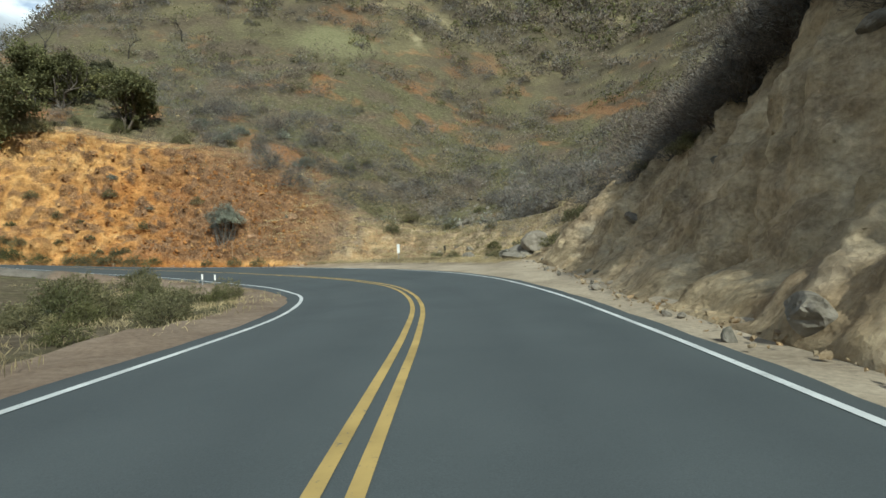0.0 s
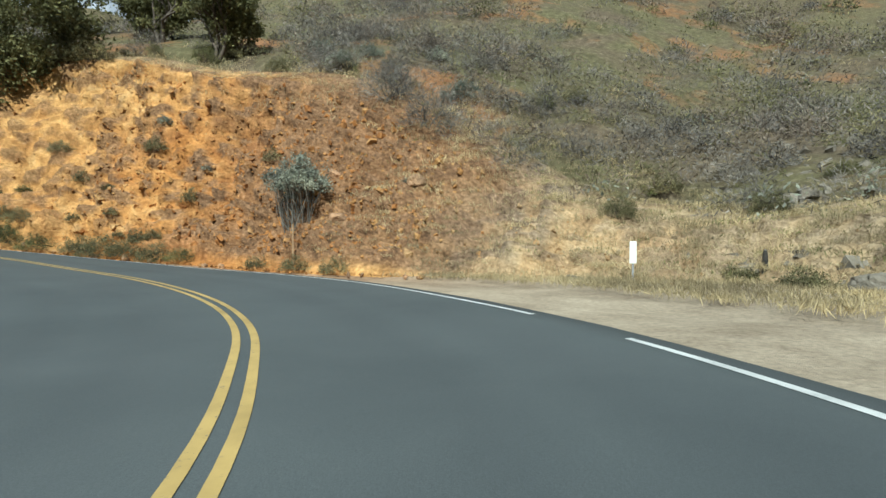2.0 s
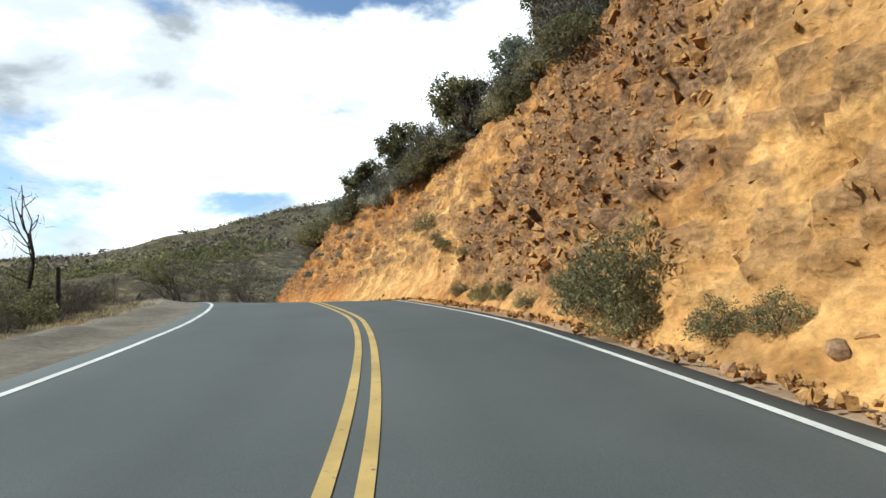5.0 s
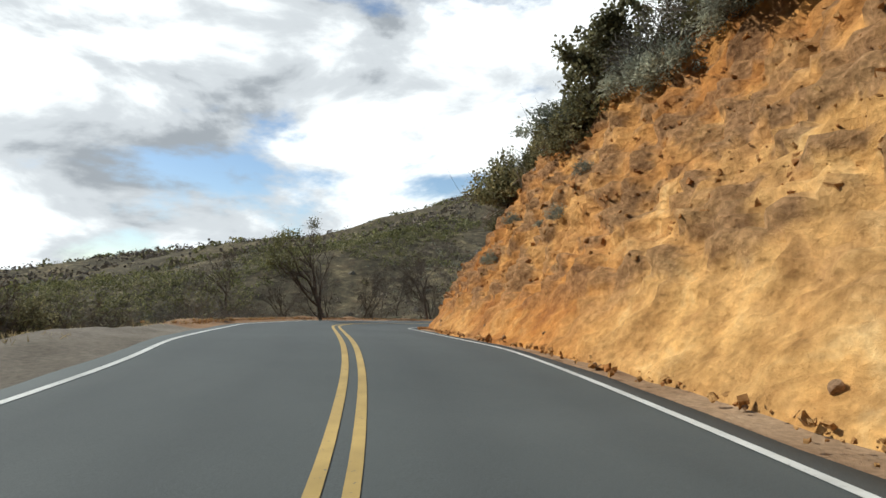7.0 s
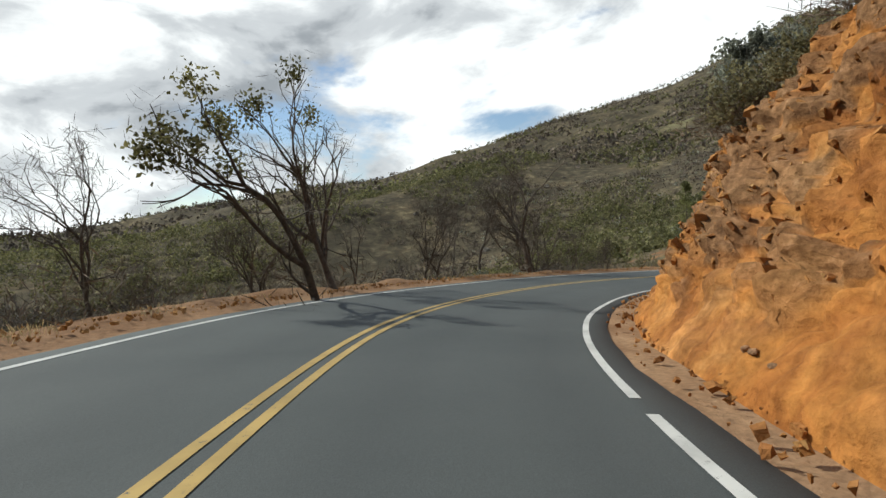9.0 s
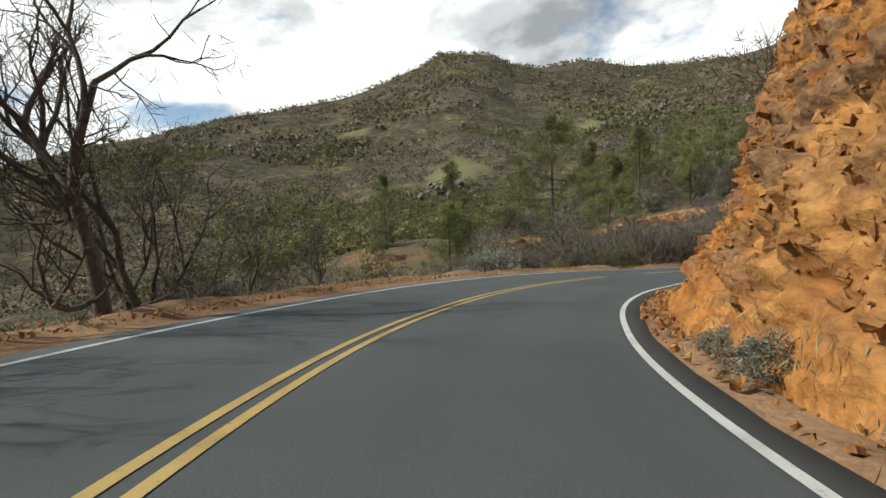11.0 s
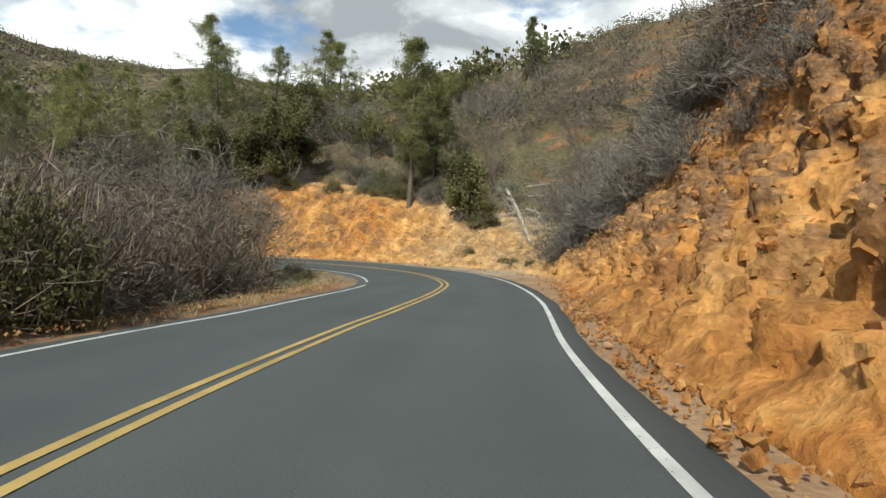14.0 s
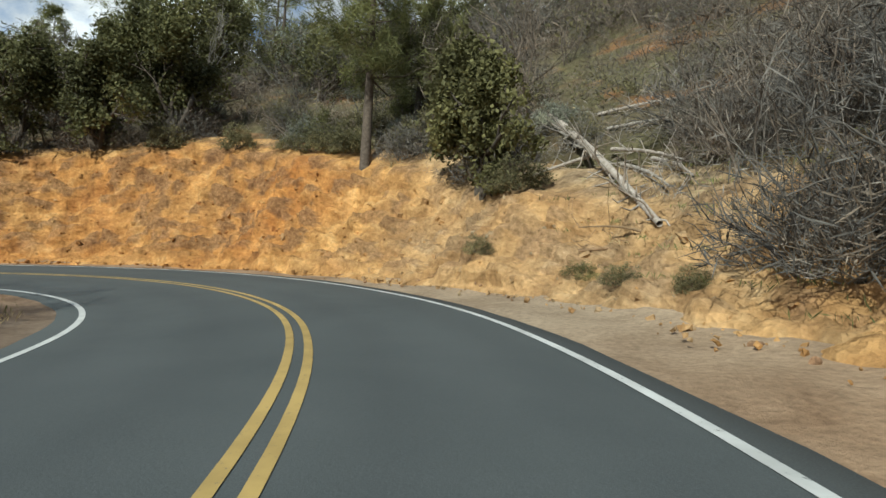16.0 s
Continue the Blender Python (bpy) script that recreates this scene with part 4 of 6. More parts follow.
def lay_copy(thing, at, size=1.0, turn=0.0, squash=1.0):
    twin = copy_thing(thing, pose(*at, 0, 0, turn))
    twin.scale = (size, size, size * squash)
    return twin


def on_land(x, y):
    return float(ground_z(np.array([x]), np.array([y]))[0])


def land(x, y, up=0.0):
    return (x, y, float(ground_z(np.array([x]), np.array([y]), False)[0]) + up)


def surface_at(s, d):
    """Top of the verge, cut or hill at a place along and across the road."""
    foot = float(table(FOOT, s))
    wide = float(table(CUT_HEIGHT, s) / np.tan(np.radians(table(CUT_SLOPE, s))))
    if foot < d < foot + wide + 2.4:
        u = (d - foot) / wide if d < foot + wide else 1 + (d - foot - wide) / 9
        p = face_point(s, u)
        return (p.x, p.y, p.z)
    x, y, z = place(s, d)
    low = float(table(EDGE_DOWN, s) - table(VERGE, s))
    if low - 0.4 <= d <= foot:
        return (float(x), float(y), float(z) + 0.02)
    return (float(x), float(y), float(ground_z(np.array([x]), np.array([y]), False)[0]))


LABELS = {
    "grey": ("leafless grey twiggy chaparral shrub on the slope", "shrub"),
    "brown": ("leafless brown tangled brush beside the road", "shrub"),
    "green": ("dark green leafy shrub growing on rocky earth", "shrub"),
    "sage": ("silvery grey-green leafy shrub on dry ground", "shrub"),
    "olive": ("olive green evergreen scrub oak bush on the slope", "shrub"),
}
KINDS = {
    "grey": [make_grey_shrub(11, GREY_TWIG), make_grey_shrub(12, GREY_TWIG), make_grey_shrub(13, GREY_TWIG)],
    "brown": [make_grey_shrub(21, BROWN_TWIG), make_grey_shrub(22, BROWN_TWIG), make_grey_shrub(23, BROWN_TWIG)],
    "green": [make_leafy_shrub(31, LEAF_DARK), make_leafy_shrub(32, LEAF_OLIVE), make_leafy_shrub(33, LEAF_OLIVE)],
    "sage": [make_leafy_shrub(41, LEAF_SAGE, size=0.034), make_leafy_shrub(42, LEAF_SAGE, size=0.034)],
    "olive": [make_leafy_shrub(51, LEAF_OLIVE, size=0.05, clumps=120, stretch=1.7), make_leafy_shrub(52, LEAF_OLIVE, size=0.05, clumps=120, stretch=1.7)],
}
for kind, some in KINDS.items():
    for n, thing in enumerate(some):
        tagged(thing, *LABELS[kind], group=kind + " shrubs")
USED = set()
# leafless shrubs farther from the road than this grow together as one thicket
FAR_FROM_ROAD, BACKGROUND = 10.2, []


def plant(kind, at, size, squash=1.0, rng=RNG):
    """Sets a shrub of that kind at a place; the first of each shape is the one that was built."""
    n = int(rng.integers(len(KINDS[kind])))
    if (kind, n) in USED and kind in ("grey", "brown") and float(np.abs(nearest(np.array([at[0]]), np.array([at[1]]))[1][0])) > FAR_FROM_ROAD:
        BACKGROUND.append((kind, at, size, squash))
        return None
    thing, turn = KINDS[kind][n], float(rng.uniform(0, 360))
    at = (at[0], at[1], at[2] - 0.10 * size)
    if (kind, n) not in USED:
        USED.add((kind, n))
        lay(thing, at, size, turn)
        thing.scale = (size, size, size * squash)
        return thing
    return lay_copy(thing, at, size, turn, squash)


def strew(kind, n, s_range, d_range, size, rng, squash=1.0, spread=None):
    for _ in range(n):
        s, d = rng.uniform(*s_range), rng.uniform(*d_range)
        plant(kind, surface_at(s, d), rng.uniform(*size), squash * rng.uniform(0.8, 1.2), rng)


def strew_face(kind, n, s_range, u_range, size, rng, squash=1.0):
    for _ in range(n):
        p = face_point(rng.uniform(*s_range), rng.uniform(*u_range))
        plant(kind, p, rng.uniform(*size), squash * rng.uniform(0.8, 1.2), rng)


def strew_top(kind, n, s_range, past, size, rng, squash=1.0):
    """Along the upper edge of the cut, past metres over it."""
    for _ in range(n):
        s = rng.uniform(*s_range)
        d = float(table(FOOT, s) + table(CUT_HEIGHT, s) / np.tan(np.radians(table(CUT_SLOPE, s)))) + rng.uniform(*past)
        plant(kind, surface_at(s, d), rng.uniform(*size), squash * rng.uniform(0.8, 1.2), rng)


def top_of_cut(s, past):
    d = float(table(FOOT, s) + table(CUT_HEIGHT, s) / np.tan(np.radians(table(CUT_SLOPE, s)))) + past
    return surface_at(s, d)


def on_bank(x, y, back=0.3):
    """A place in the plan, moved back to the top of the cut where it would stand on the face."""
    s, d = (float(v[0]) for v in nearest(np.array([x]), np.array([y])))
    top = float(table(FOOT, s) + table(CUT_HEIGHT, s) / np.tan(np.radians(table(CUT_SLOPE, s)))) + back
    return surface_at(s, max(d, top))


r = np.random.default_rng(101)
# the hillside round the first bend
strew_top("grey", 70, (2, 30), (-1.6, 9), (0.9, 1.9), r)
strew_top("brown", 40, (-6, 24), (-1.8, 6), (0.9, 1.9), r)
strew_face("brown", 24, (6, 21), (0.7, 1.0), (0.7, 1.4), r, 0.8)
strew_face("grey", 8, (6, 20), (0.8, 1.0), (0.6, 1.1), r, 0.8)
strew_top("green", 6, (10, 26), (0, 5), (0.5, 0.9), r)
rb = np.random.default_rng(303)
strew_face("brown", 26, (9, 23), (0.66, 1.0), (0.9, 1.6), rb, 0.9)
strew_face("grey", 20, (11, 25), (0.62, 1.0), (0.8, 1.5), rb, 0.9)
strew_face("olive", 5, (12, 24), (0.5, 0.9), (0.4, 0.7), rb, 0.8)
strew("grey", 26, (27, 40), (12, 30), (0.9, 1.7), r)
strew("green", 9, (25, 37), (9.5, 20), (0.35, 0.8), r)
for s, d, size in ((23.0, 9.2, 0.75), (22.6, 10.4, 0.9), (24.6, 9.8, 0.6), (25.5, 10.8, 0.8), (29.2, 10.6, 0.6), (30.4, 10.9, 0.5), (27.4, 11.0, 0.7)):
    plant("olive", surface_at(s, d), size, 0.8, r)
for s, past, size in ((37.6, 0.3, 1.5), (38.4, 0.9, 1.7), (39.2, 0.5, 1.5), (36.8, 0.7, 1.3), (36.2, 1.6, 1.4), (35.4, 1.0, 1.2), (37.5, 2.6, 1.6), (35.5, 3.4, 1.4), (40.2, 2.2, 1.2)):
    plant("grey", top_of_cut(s, past), size, 0.95, r)
strew_top("grey", 16, (34, 44), (2, 9), (0.8, 1.5), r)
strew_top("sage", 6, (36, 44), (0.5, 6), (0.5, 0.9), r)
strew_top("grey", 12, (40, 54), (1, 9), (0.7, 1.3), r)
strew_top("green", 8, (40, 52), (1, 9), (0.4, 0.8), r)
for x, y, size in ((-31.0, 36.0, 1.5), (-33.0, 35.6, 1.5), (-29.6, 37.2, 1.3), (-35.5, 34.0, 1.4), (-37.5, 33.0, 1.3), (-28.4, 38.2, 1.1)):
    plant("green", on_bank(x, y, 0.1), size, 1.0, r)
# on and below the orange face
strew_face("green", 11, (44, 54), (0.1, 0.42), (0.26, 0.5), r)
strew_face("olive", 6, (42, 56), (0.12, 0.5), (0.22, 0.42), r)
strew_face("sage", 5, (36, 54), (0.25, 0.75), (0.22, 0.4), r)
for s, u, size in ((43.4, 0.03, 0.6), (44.4, 0.02, 0.8), (45.6, 0.03, 0.75), (46.6, 0.02, 0.95), (47.6, 0.03, 0.8), (49.4, 0.02, 0.75), (51.6, 0.05, 0.55), (40.4, 0.02, 0.5), (38.9, 0.02, 0.6), (37.6, 0.02, 0.55)):
    plant("green", face_point(s, u), size, 0.8, r)
for s, u, size in ((50.8, 0.05, 0.75), (51.5, 0.07, 0.8), (50.6, 0.16, 0.55), (52.0, 0.04, 0.6), (51.4, 0.19, 0.5), (46.6, 0.62, 0.55), (50.6, 0.55, 0.5), (42.0, 0.62, 0.5), (54.6, 0.3, 0.6), (53.4, 0.22, 0.75), (52.6, 0.3, 0.55)):
    plant("green", face_point(s, u), size, 1.0, r)
for s, u, size in ((59.9, 0.08, 1.0), (60.5, 0.05, 0.85), (59.3, 0.02, 0.6), (57.9, 0.05, 0.4), (57.2, 0.08, 0.35), (63.5, 0.03, 0.35), (65.2, 0.05, 0.4), (66.6, 0.04, 0.45), (68.4, 0.05, 0.35), (62.4, 0.1, 0.3)):
    plant("green", face_point(s, u), size, 1.1, r)
for s, u, size in ((75.6, 0.42, 0.95), (73.0, 0.3, 0.4), (71.8, 0.25, 0.45), (69.0, 0.2, 0.35)):
    plant("green", face_point(s, u), size, 0.8, r)
strew_top("olive", 44, (64, 97), (-0.8, 2.2), (1.0, 1.9), r)
strew_top("grey", 16, (66, 98), (-0.5, 3), (0.9, 1.6), r)
strew_face("sage", 5, (84, 92), (0.4, 0.75), (0.25, 0.45), r)
strew_top("grey", 22, (64, 84), (-0.4, 2.6), (1.2, 2.2), rb, 1.1)
strew_top("sage", 14, (66, 92), (-0.6, 2.0), (0.9, 1.5), rb)
strew_top("brown", 20, (97, 128), (-0.3, 4), (0.9, 1.8), r)
strew_top("olive", 12, (97, 124), (-0.3, 4), (0.9, 1.6), r)
for s, size in ((116.8, 0.42), (118.2, 0.3), (114.6, 0.25)):
    plant("sage", face_point(s, 0.03), size, 0.9, r)
strew_top("brown", 80, (126, 164.5), (-1.4, 7), (1.2, 2.3), r, 1.1)
strew_top("grey", 60, (128, 164.5), (-1.4, 10), (1.0, 2.0), r, 1.1)
strew_face("grey", 12, (154, 163), (0.55, 1.0), (0.9, 1.6), r)
# the bank of the last bend
strew_top("grey", 26, (177, 200), (0.6, 12), (0.9, 1.6), r)
strew_top("green", 12, (170, 200), (0.4, 7), (0.6, 1.3), r)
strew_top("brown", 44, (5, 22), (-0.4, 4.5), (1.0, 1.9), rb, 1.1)
strew_top("grey", 20, (5, 22), (-0.4, 4.0), (0.9, 1.6), rb, 1.1)
strew_top("sage", 8, (170, 198), (1, 9), (0.7, 1.2), r)
strew("grey", 26, (162.5, 168.4), (6.0, 12), (1.1, 1.9), r)
strew("brown", 12, (160, 168), (6.5, 12), (1.1, 1.9), r)
strew_face("grey", 10, (161, 166), (0.6, 1.0), (0.9, 1.5), r)
for _ in range(16):
    x, y = r.uniform(-123.2, -119.4), r.uniform(37.4, 40.4)
    s, d = (float(w[0]) for w in nearest(np.array([x]), np.array([y])))
    plant("grey" if r.random() < 0.7 else "brown", surface_at(s, d), r.uniform(0.9, 1.5), r.uniform(0.9, 1.2), r)
for _ in range(36):
    x, y = r.uniform(-125.2, -119.0), r.uniform(40.0, 47.0)
    plant("grey" if r.random() < 0.7 else "brown", on_bank(x, y, -0.9), r.uniform(1.0, 1.9), r.uniform(0.9, 1.2), r)
strew_face("green", 4, (168, 174), (0.2, 0.7), (0.3, 0.5), r)
strew_top("olive", 12, (179, 190), (0.2, 3.0), (0.7, 1.3), rb)
strew_top("brown", 16, (178, 196), (0.8, 6.0), (1.0, 1.8), rb)
# inside of the first bend and along the drop
strew("green", 16, (6, 24), (-9.5, -5.6), (0.4, 0.8), r)
strew("sage", 5, (6, 24), (-12, -6), (0.35, 0.6), r)
strew("olive", 8, (14, 34), (-14, -6.5), (0.5, 0.9), r)
strew("brown", 16, (70, 86), (-20, -9), (0.8, 1.6), r)
strew("olive", 14, (66, 94), (-12, -7.4), (0.5, 1.0), rb)
strew("brown", 24, (62, 94), (-14, -7.4), (0.6, 1.2), rb)
strew("brown", 16, (56, 74), (-13, -7.6), (0.35, 0.75), r)
strew("olive", 6, (58, 76), (-12, -7.8), (0.3, 0.6), r)
strew("olive", 8, (70, 86), (-18, -8.5), (0.8, 1.4), r)
strew("brown", 34, (92, 136), (-14, -7.2), (0.6, 1.2), r)
strew("grey", 16, (92, 140), (-11, -6.6), (0.7, 1.3), r)
strew("sage", 8, (110, 152), (-8.2, -6.8), (0.3, 0.6), r)
strew("olive", 10, (165, 184), (-9.5, -5.8), (0.4, 0.8), rb)
strew("green", 6, (165, 182), (-9.0, -5.8), (0.3, 0.6), rb)
strew("brown", 46, (140, 158), (-18, -7), (1.0, 2.0), r, 1.15)
strew("brown", 26, (147, 161), (-17, -7.2), (1.3, 2.2), r, 1.2)
strew("grey", 20, (134, 158), (-16, -7), (0.8, 1.6), r, 1.1)
strew("green", 8, (136, 156), (-9, -6.8), (0.6, 1.2), r)
strew("olive", 10, (120, 150), (-22, -9), (1.0, 1.9), r)
for s, d, size in ((134.4, -7.7, 1.35), (135.6, -8.2, 1.45), (133.4, -7.6, 0.9), (152.5, -6.9, 0.55), (154.5, -6.7, 0.5), (150.5, -7.0, 0.6), (118.5, -6.9, 0.5)):
    plant("sage", surface_at(s, d), size, 0.95, r)
plant("green", surface_at(150.0, -6.7), 1.25, 1.7, r)
plant("green", surface_at(148.6, -6.6), 0.8, 1.2, r)
for s, d, size in ((163.5, -8.6, 0.9), (166.5, -9.0, 1.3), (171.0, -9.4, 1.1), (176.0, -9.6, 1.2)):
    plant("olive", surface_at(s, d), size, 1.1, rb)
strew_face("grey", 22, (162.5, 169), (0.35, 1.0), (0.8, 1.5), rb, 1.0)
strew_face("brown", 14, (160.5, 168), (0.5, 1.0), (0.9, 1.6), rb, 1.0)

# ---- trees ----



def set_tree(thing, at, label, category="tree", turn=0.0, group=""):
    lay(thing, at, 1.0, turn)
    return tagged(thing, label, category, group)




OAK = "dense dark green live oak on the crest of the cut"
set_tree(make_oak(61, 7.5, 7.4, LEAF_DARK, 300), (-31.8, 37.2, 8.6), OAK, turn=20)
set_tree(make_oak(62, 7.2, 6.4, LEAF_DARK, 260), (-37.0, 34.4, 9.6), OAK, turn=130)
set_tree(make_oak(162, 5.6, 5.6, LEAF_DARK, 220), top_of_cut(57.0, 0.3), OAK, turn=210)
set_tree(make_oak(63, 5.0, 5.0), top_of_cut(51.5, 6.0), OAK, turn=250)
HILL_OAK = "dark green live oak on the brushy hillside"
for n, (x, y, high, wide) in enumerate(((-24.6, 43.4, 5.2, 5.2), (-33.0, 45.5, 5.2, 5.0), (-38.5, 44.0, 6.0, 5.0), (-30.0, 49.0, 4.0, 4.2))):
    set_tree(make_oak(64 + 100 * n, high, wide, LEAF_DARK if n != 3 else LEAF_OLIVE, 240), land(x, y, -0.2), HILL_OAK, turn=40 + 77.0 * n)
set_tree(make_oak(66, 4.0, 4.2, LEAF_OLIVE), top_of_cut(79.0, 0.8), "olive green scrub oak leaning over the cut", turn=10)
set_tree(make_oak(67, 4.2, 4.4, LEAF_OLIVE), top_of_cut(83.5, 0.8), "olive green scrub oak leaning over the cut", turn=200)
set_tree(make_oak(68, 3.4, 4.0, LEAF_OLIVE), top_of_cut(88.0, 0.7), "olive green scrub oak leaning over the cut", turn=120)
set_tree(make_oak(165, 3.6, 4.0, LEAF_SAGE), top_of_cut(74.0, 0.7), "pale grey-green scrub oak leaning over the cut", turn=300)
set_tree(make_oak(166, 3.6, 3.6, LEAF_OLIVE), top_of_cut(70.0, 0.6), "olive green scrub oak leaning over the cut", turn=33)
set_tree(make_oak(69, 4.6, 4.6, LEAF_SAGE), top_of_cut(120.4, 0.1), "pale grey-green oak on the crest of the cut", turn=0)
set_tree(make_oak(70, 4.4, 4.4, LEAF_SAGE), top_of_cut(117.4, 0.2), "pale grey-green oak on the crest of the cut", turn=90)
set_tree(make_oak(170, 4.4, 4.2, LEAF_SAGE), top_of_cut(123.6, 0.3), "pale grey-green oak on the crest of the cut", turn=160)
BANK_OAK = "dark green live oak at the top of the road bank"
for n, (x, y, high, wide) in enumerate(((-148.2, 36.4, 7.5, 4.6), (-150.6, 34.0, 7.0, 4.6), (-153.0, 31.0, 6.5, 4.6), (-130.0, 38.2, 4.8, 3.0), (-156.0, 42.0, 8.0, 6.0))):
    set_tree(make_oak(71 + n, high, wide, LEAF_DARK, 260), on_bank(x, y), BANK_OAK, turn=50.0 * n)
PINE = "wispy yellow-green foothill pine on the slope"
PINES = ((-136.4, 39.4, 13.0, 0.66), (-138.0, 44.0, 9.0, 0.6), (-179.0, 44.7, 14.0, 0.75), (-184.0, 46.0, 18.0, 0.75), (-166.0, 52.0, 13.0, 0.7), (-192.0, 30.0, 14.0, 0.6), (-139.0, 4.0, 16.5, 0.9),
         (-134.0, 9.0, 11.0, 0.9), (-160.0, 24.0, 11.0, 0.7), (-168.0, 12.0, 13.0, 0.7), (-175.0, 20.0, 14.0, 0.7), (-146.0, 70.0, 8.0, 0.6), (-156.0, 47.0, 11.0, 0.75), (-200.0, 40.0, 15.0, 0.6),
         (-128.0, -6.0, 9.0, 0.8), (-150.0, -8.0, 12.0, 0.7), (-160.0, -20.0, 12.0, 0.7), (-182.0, 0.0, 14.0, 0.7), (-196.0, 14.0, 14.0, 0.6), (-210.0, 28.0, 15.0, 0.6), (-152.0, 14.0, 9.0, 0.8),
         (-172.0, 36.0, 10.0, 0.7), (-188.0, 58.0, 14.0, 0.7), (-205.0, 55.0, 16.0, 0.75))
for n, (x, y, high, wide) in enumerate(PINES):
    set_tree(make_pine(81 + n, high, wide, 0.3 if n == 0 else 0.14, 17 if n == 0 else 12 + n % 4), on_bank(x, y) if n == 0 else land(x, y, -0.2), PINE, turn=37.0 * n, group="pines")
VALLEY_OAK = "rounded dark green oak in the valley below the road"
rv = np.random.default_rng(61)
VALLEY = [make_oak(461 + n, 6.0, 6.4, (LEAF_DARK, LEAF_OLIVE, LEAF_DARK, LEAF_SAGE)[n], 130, each=26) for n in range(4)]
for n in range(64):
    if n < 40:
        x, y = rv.uniform(-215, -122), rv.uniform(-45, 26)
    else:
        x, y = rv.uniform(-205, -140), rv.uniform(30, 66)
    s, d = nearest(np.array([x]), np.array([y]))
    if (-14 < d[0] < 13) and s[0] < 200:
        x, y = x - 34, y + (8 if n >= 40 else -18)
    at, size, turn = land(x, y, -0.3), rv.uniform(0.55, 1.3), rv.uniform(0, 360)
    if n < 4:
        tagged(lay(VALLEY[n], at, size, turn), VALLEY_OAK, "tree", "valley oaks")
    else:
        lay_copy(VALLEY[n % 4], at, size, turn, rv.uniform(0.85, 1.15))
DEAD = "leafless dark dead tree standing below the road"
set_tree(make_bare_tree(91, 5.4, BLACK_WOOD, forks=3, lean=0.12), surface_at(73.0, -9.3), DEAD)
set_tree(make_bare_tree(92, 5.0, BLACK_WOOD, forks=3), surface_at(76.0, -15.0), DEAD)
set_tree(make_bare_tree(97, 4.6, BROWN_TWIG, forks=3), surface_at(69.0, -13.0), DEAD)
set_tree(make_bare_tree(98, 5.2, BROWN_TWIG, forks=3), surface_at(66.0, -14.5), DEAD)
set_tree(make_bare_tree(99, 4.4, BLACK_WOOD, forks=3), surface_at(62.5, -12.0), DEAD)
set_tree(make_bare_tree(100, 5.0, BROWN_TWIG, forks=3), surface_at(64.5, -13.6), DEAD)
set_tree(make_bare_tree(93, 5.5, BROWN_TWIG, forks=3), surface_at(88.0, -19.0), DEAD)
set_tree(make_bare_tree(94, 5.0, BROWN_TWIG, forks=3), surface_at(91.0, -17.0), DEAD)
OAKS = "leafless oak with mistletoe clumps beside the road"
set_tree(make_bare_tree(95, 7.5, BARK, forks=4, mistletoe=True), (-69.2, -1.6, on_land(-69.2, -1.6)), OAKS, turn=15)
set_tree(make_bare_tree(96, 7.0, BARK, forks=4, mistletoe=True, stems=2), (-71.0, -3.0, on_land(-71.0, -3.0)), OAKS, turn=80)
BARE = "leafless dark oak with crooked branches beside the road"
for n, (s, d, high, stems) in enumerate(((106.5, -9.0, 4.4, 2), (110.0, -8.4, 4.6, 1), (113.6, -7.9, 5.2, 2), (116.4, -7.2, 5.8, 1), (119.0, -6.6, 7.4, 1), (120.6, -7.6, 7.0, 1), (122.0, -9.6, 6.4, 2), (103.0, -10.0, 6.0, 1), (124.0, -9.0, 4.4, 2), (127.0, -9.5, 4.2, 2), (117.6, -10.4, 6.6, 1))):
    set_tree(make_bare_tree(191 + n, high, BARK, forks=5 if 2 <= n <= 7 else 4, stems=stems, lean=0.22, spray=6000 if n == 4 else 3600, thick=0.021 if n == 4 else 0.014), surface_at(s, d), BARE, turn=66.0 * n, group="bare oaks")
SNAG = "burnt leafless snag on the hillside"
for n, (x, y, high) in enumerate(((-163.7, 59.8, 9.0), (-142.0, 65.8, 9.0), (-150.0, 69.0, 7.5), (-158.0, 62.0, 7.0), (-137.0, 70.0, 7.0), (-170.0, 55.0, 9.0), (-30.0, 80.0, 6.0), (-44.0, 62.0, 6.0), (-52.0, 60.0, 6.0), (-38.0, 68.0, 5.5),
                                  (-176.0, 62.0, 10.0), (-182.0, 66.0, 9.0), (-126.0, 62.0, 6.0), (-121.0, 66.0, 6.5), (-131.0, 66.0, 5.0), (-118.0, 60.0, 5.0), (-48.0, 70.0, 6.5), (-56.0, 66.0, 6.0), (-60.0, 58.0, 5.5), (-34.0, 74.0, 5.0))):
    set_tree(make_bare_tree(291 + n, high, BLACK_WOOD if n % 2 else BROWN_TWIG, "dead_snag", forks=2, lean=0.05), (x, y, on_land(x, y)), SNAG, turn=91.0 * n, group="snags")

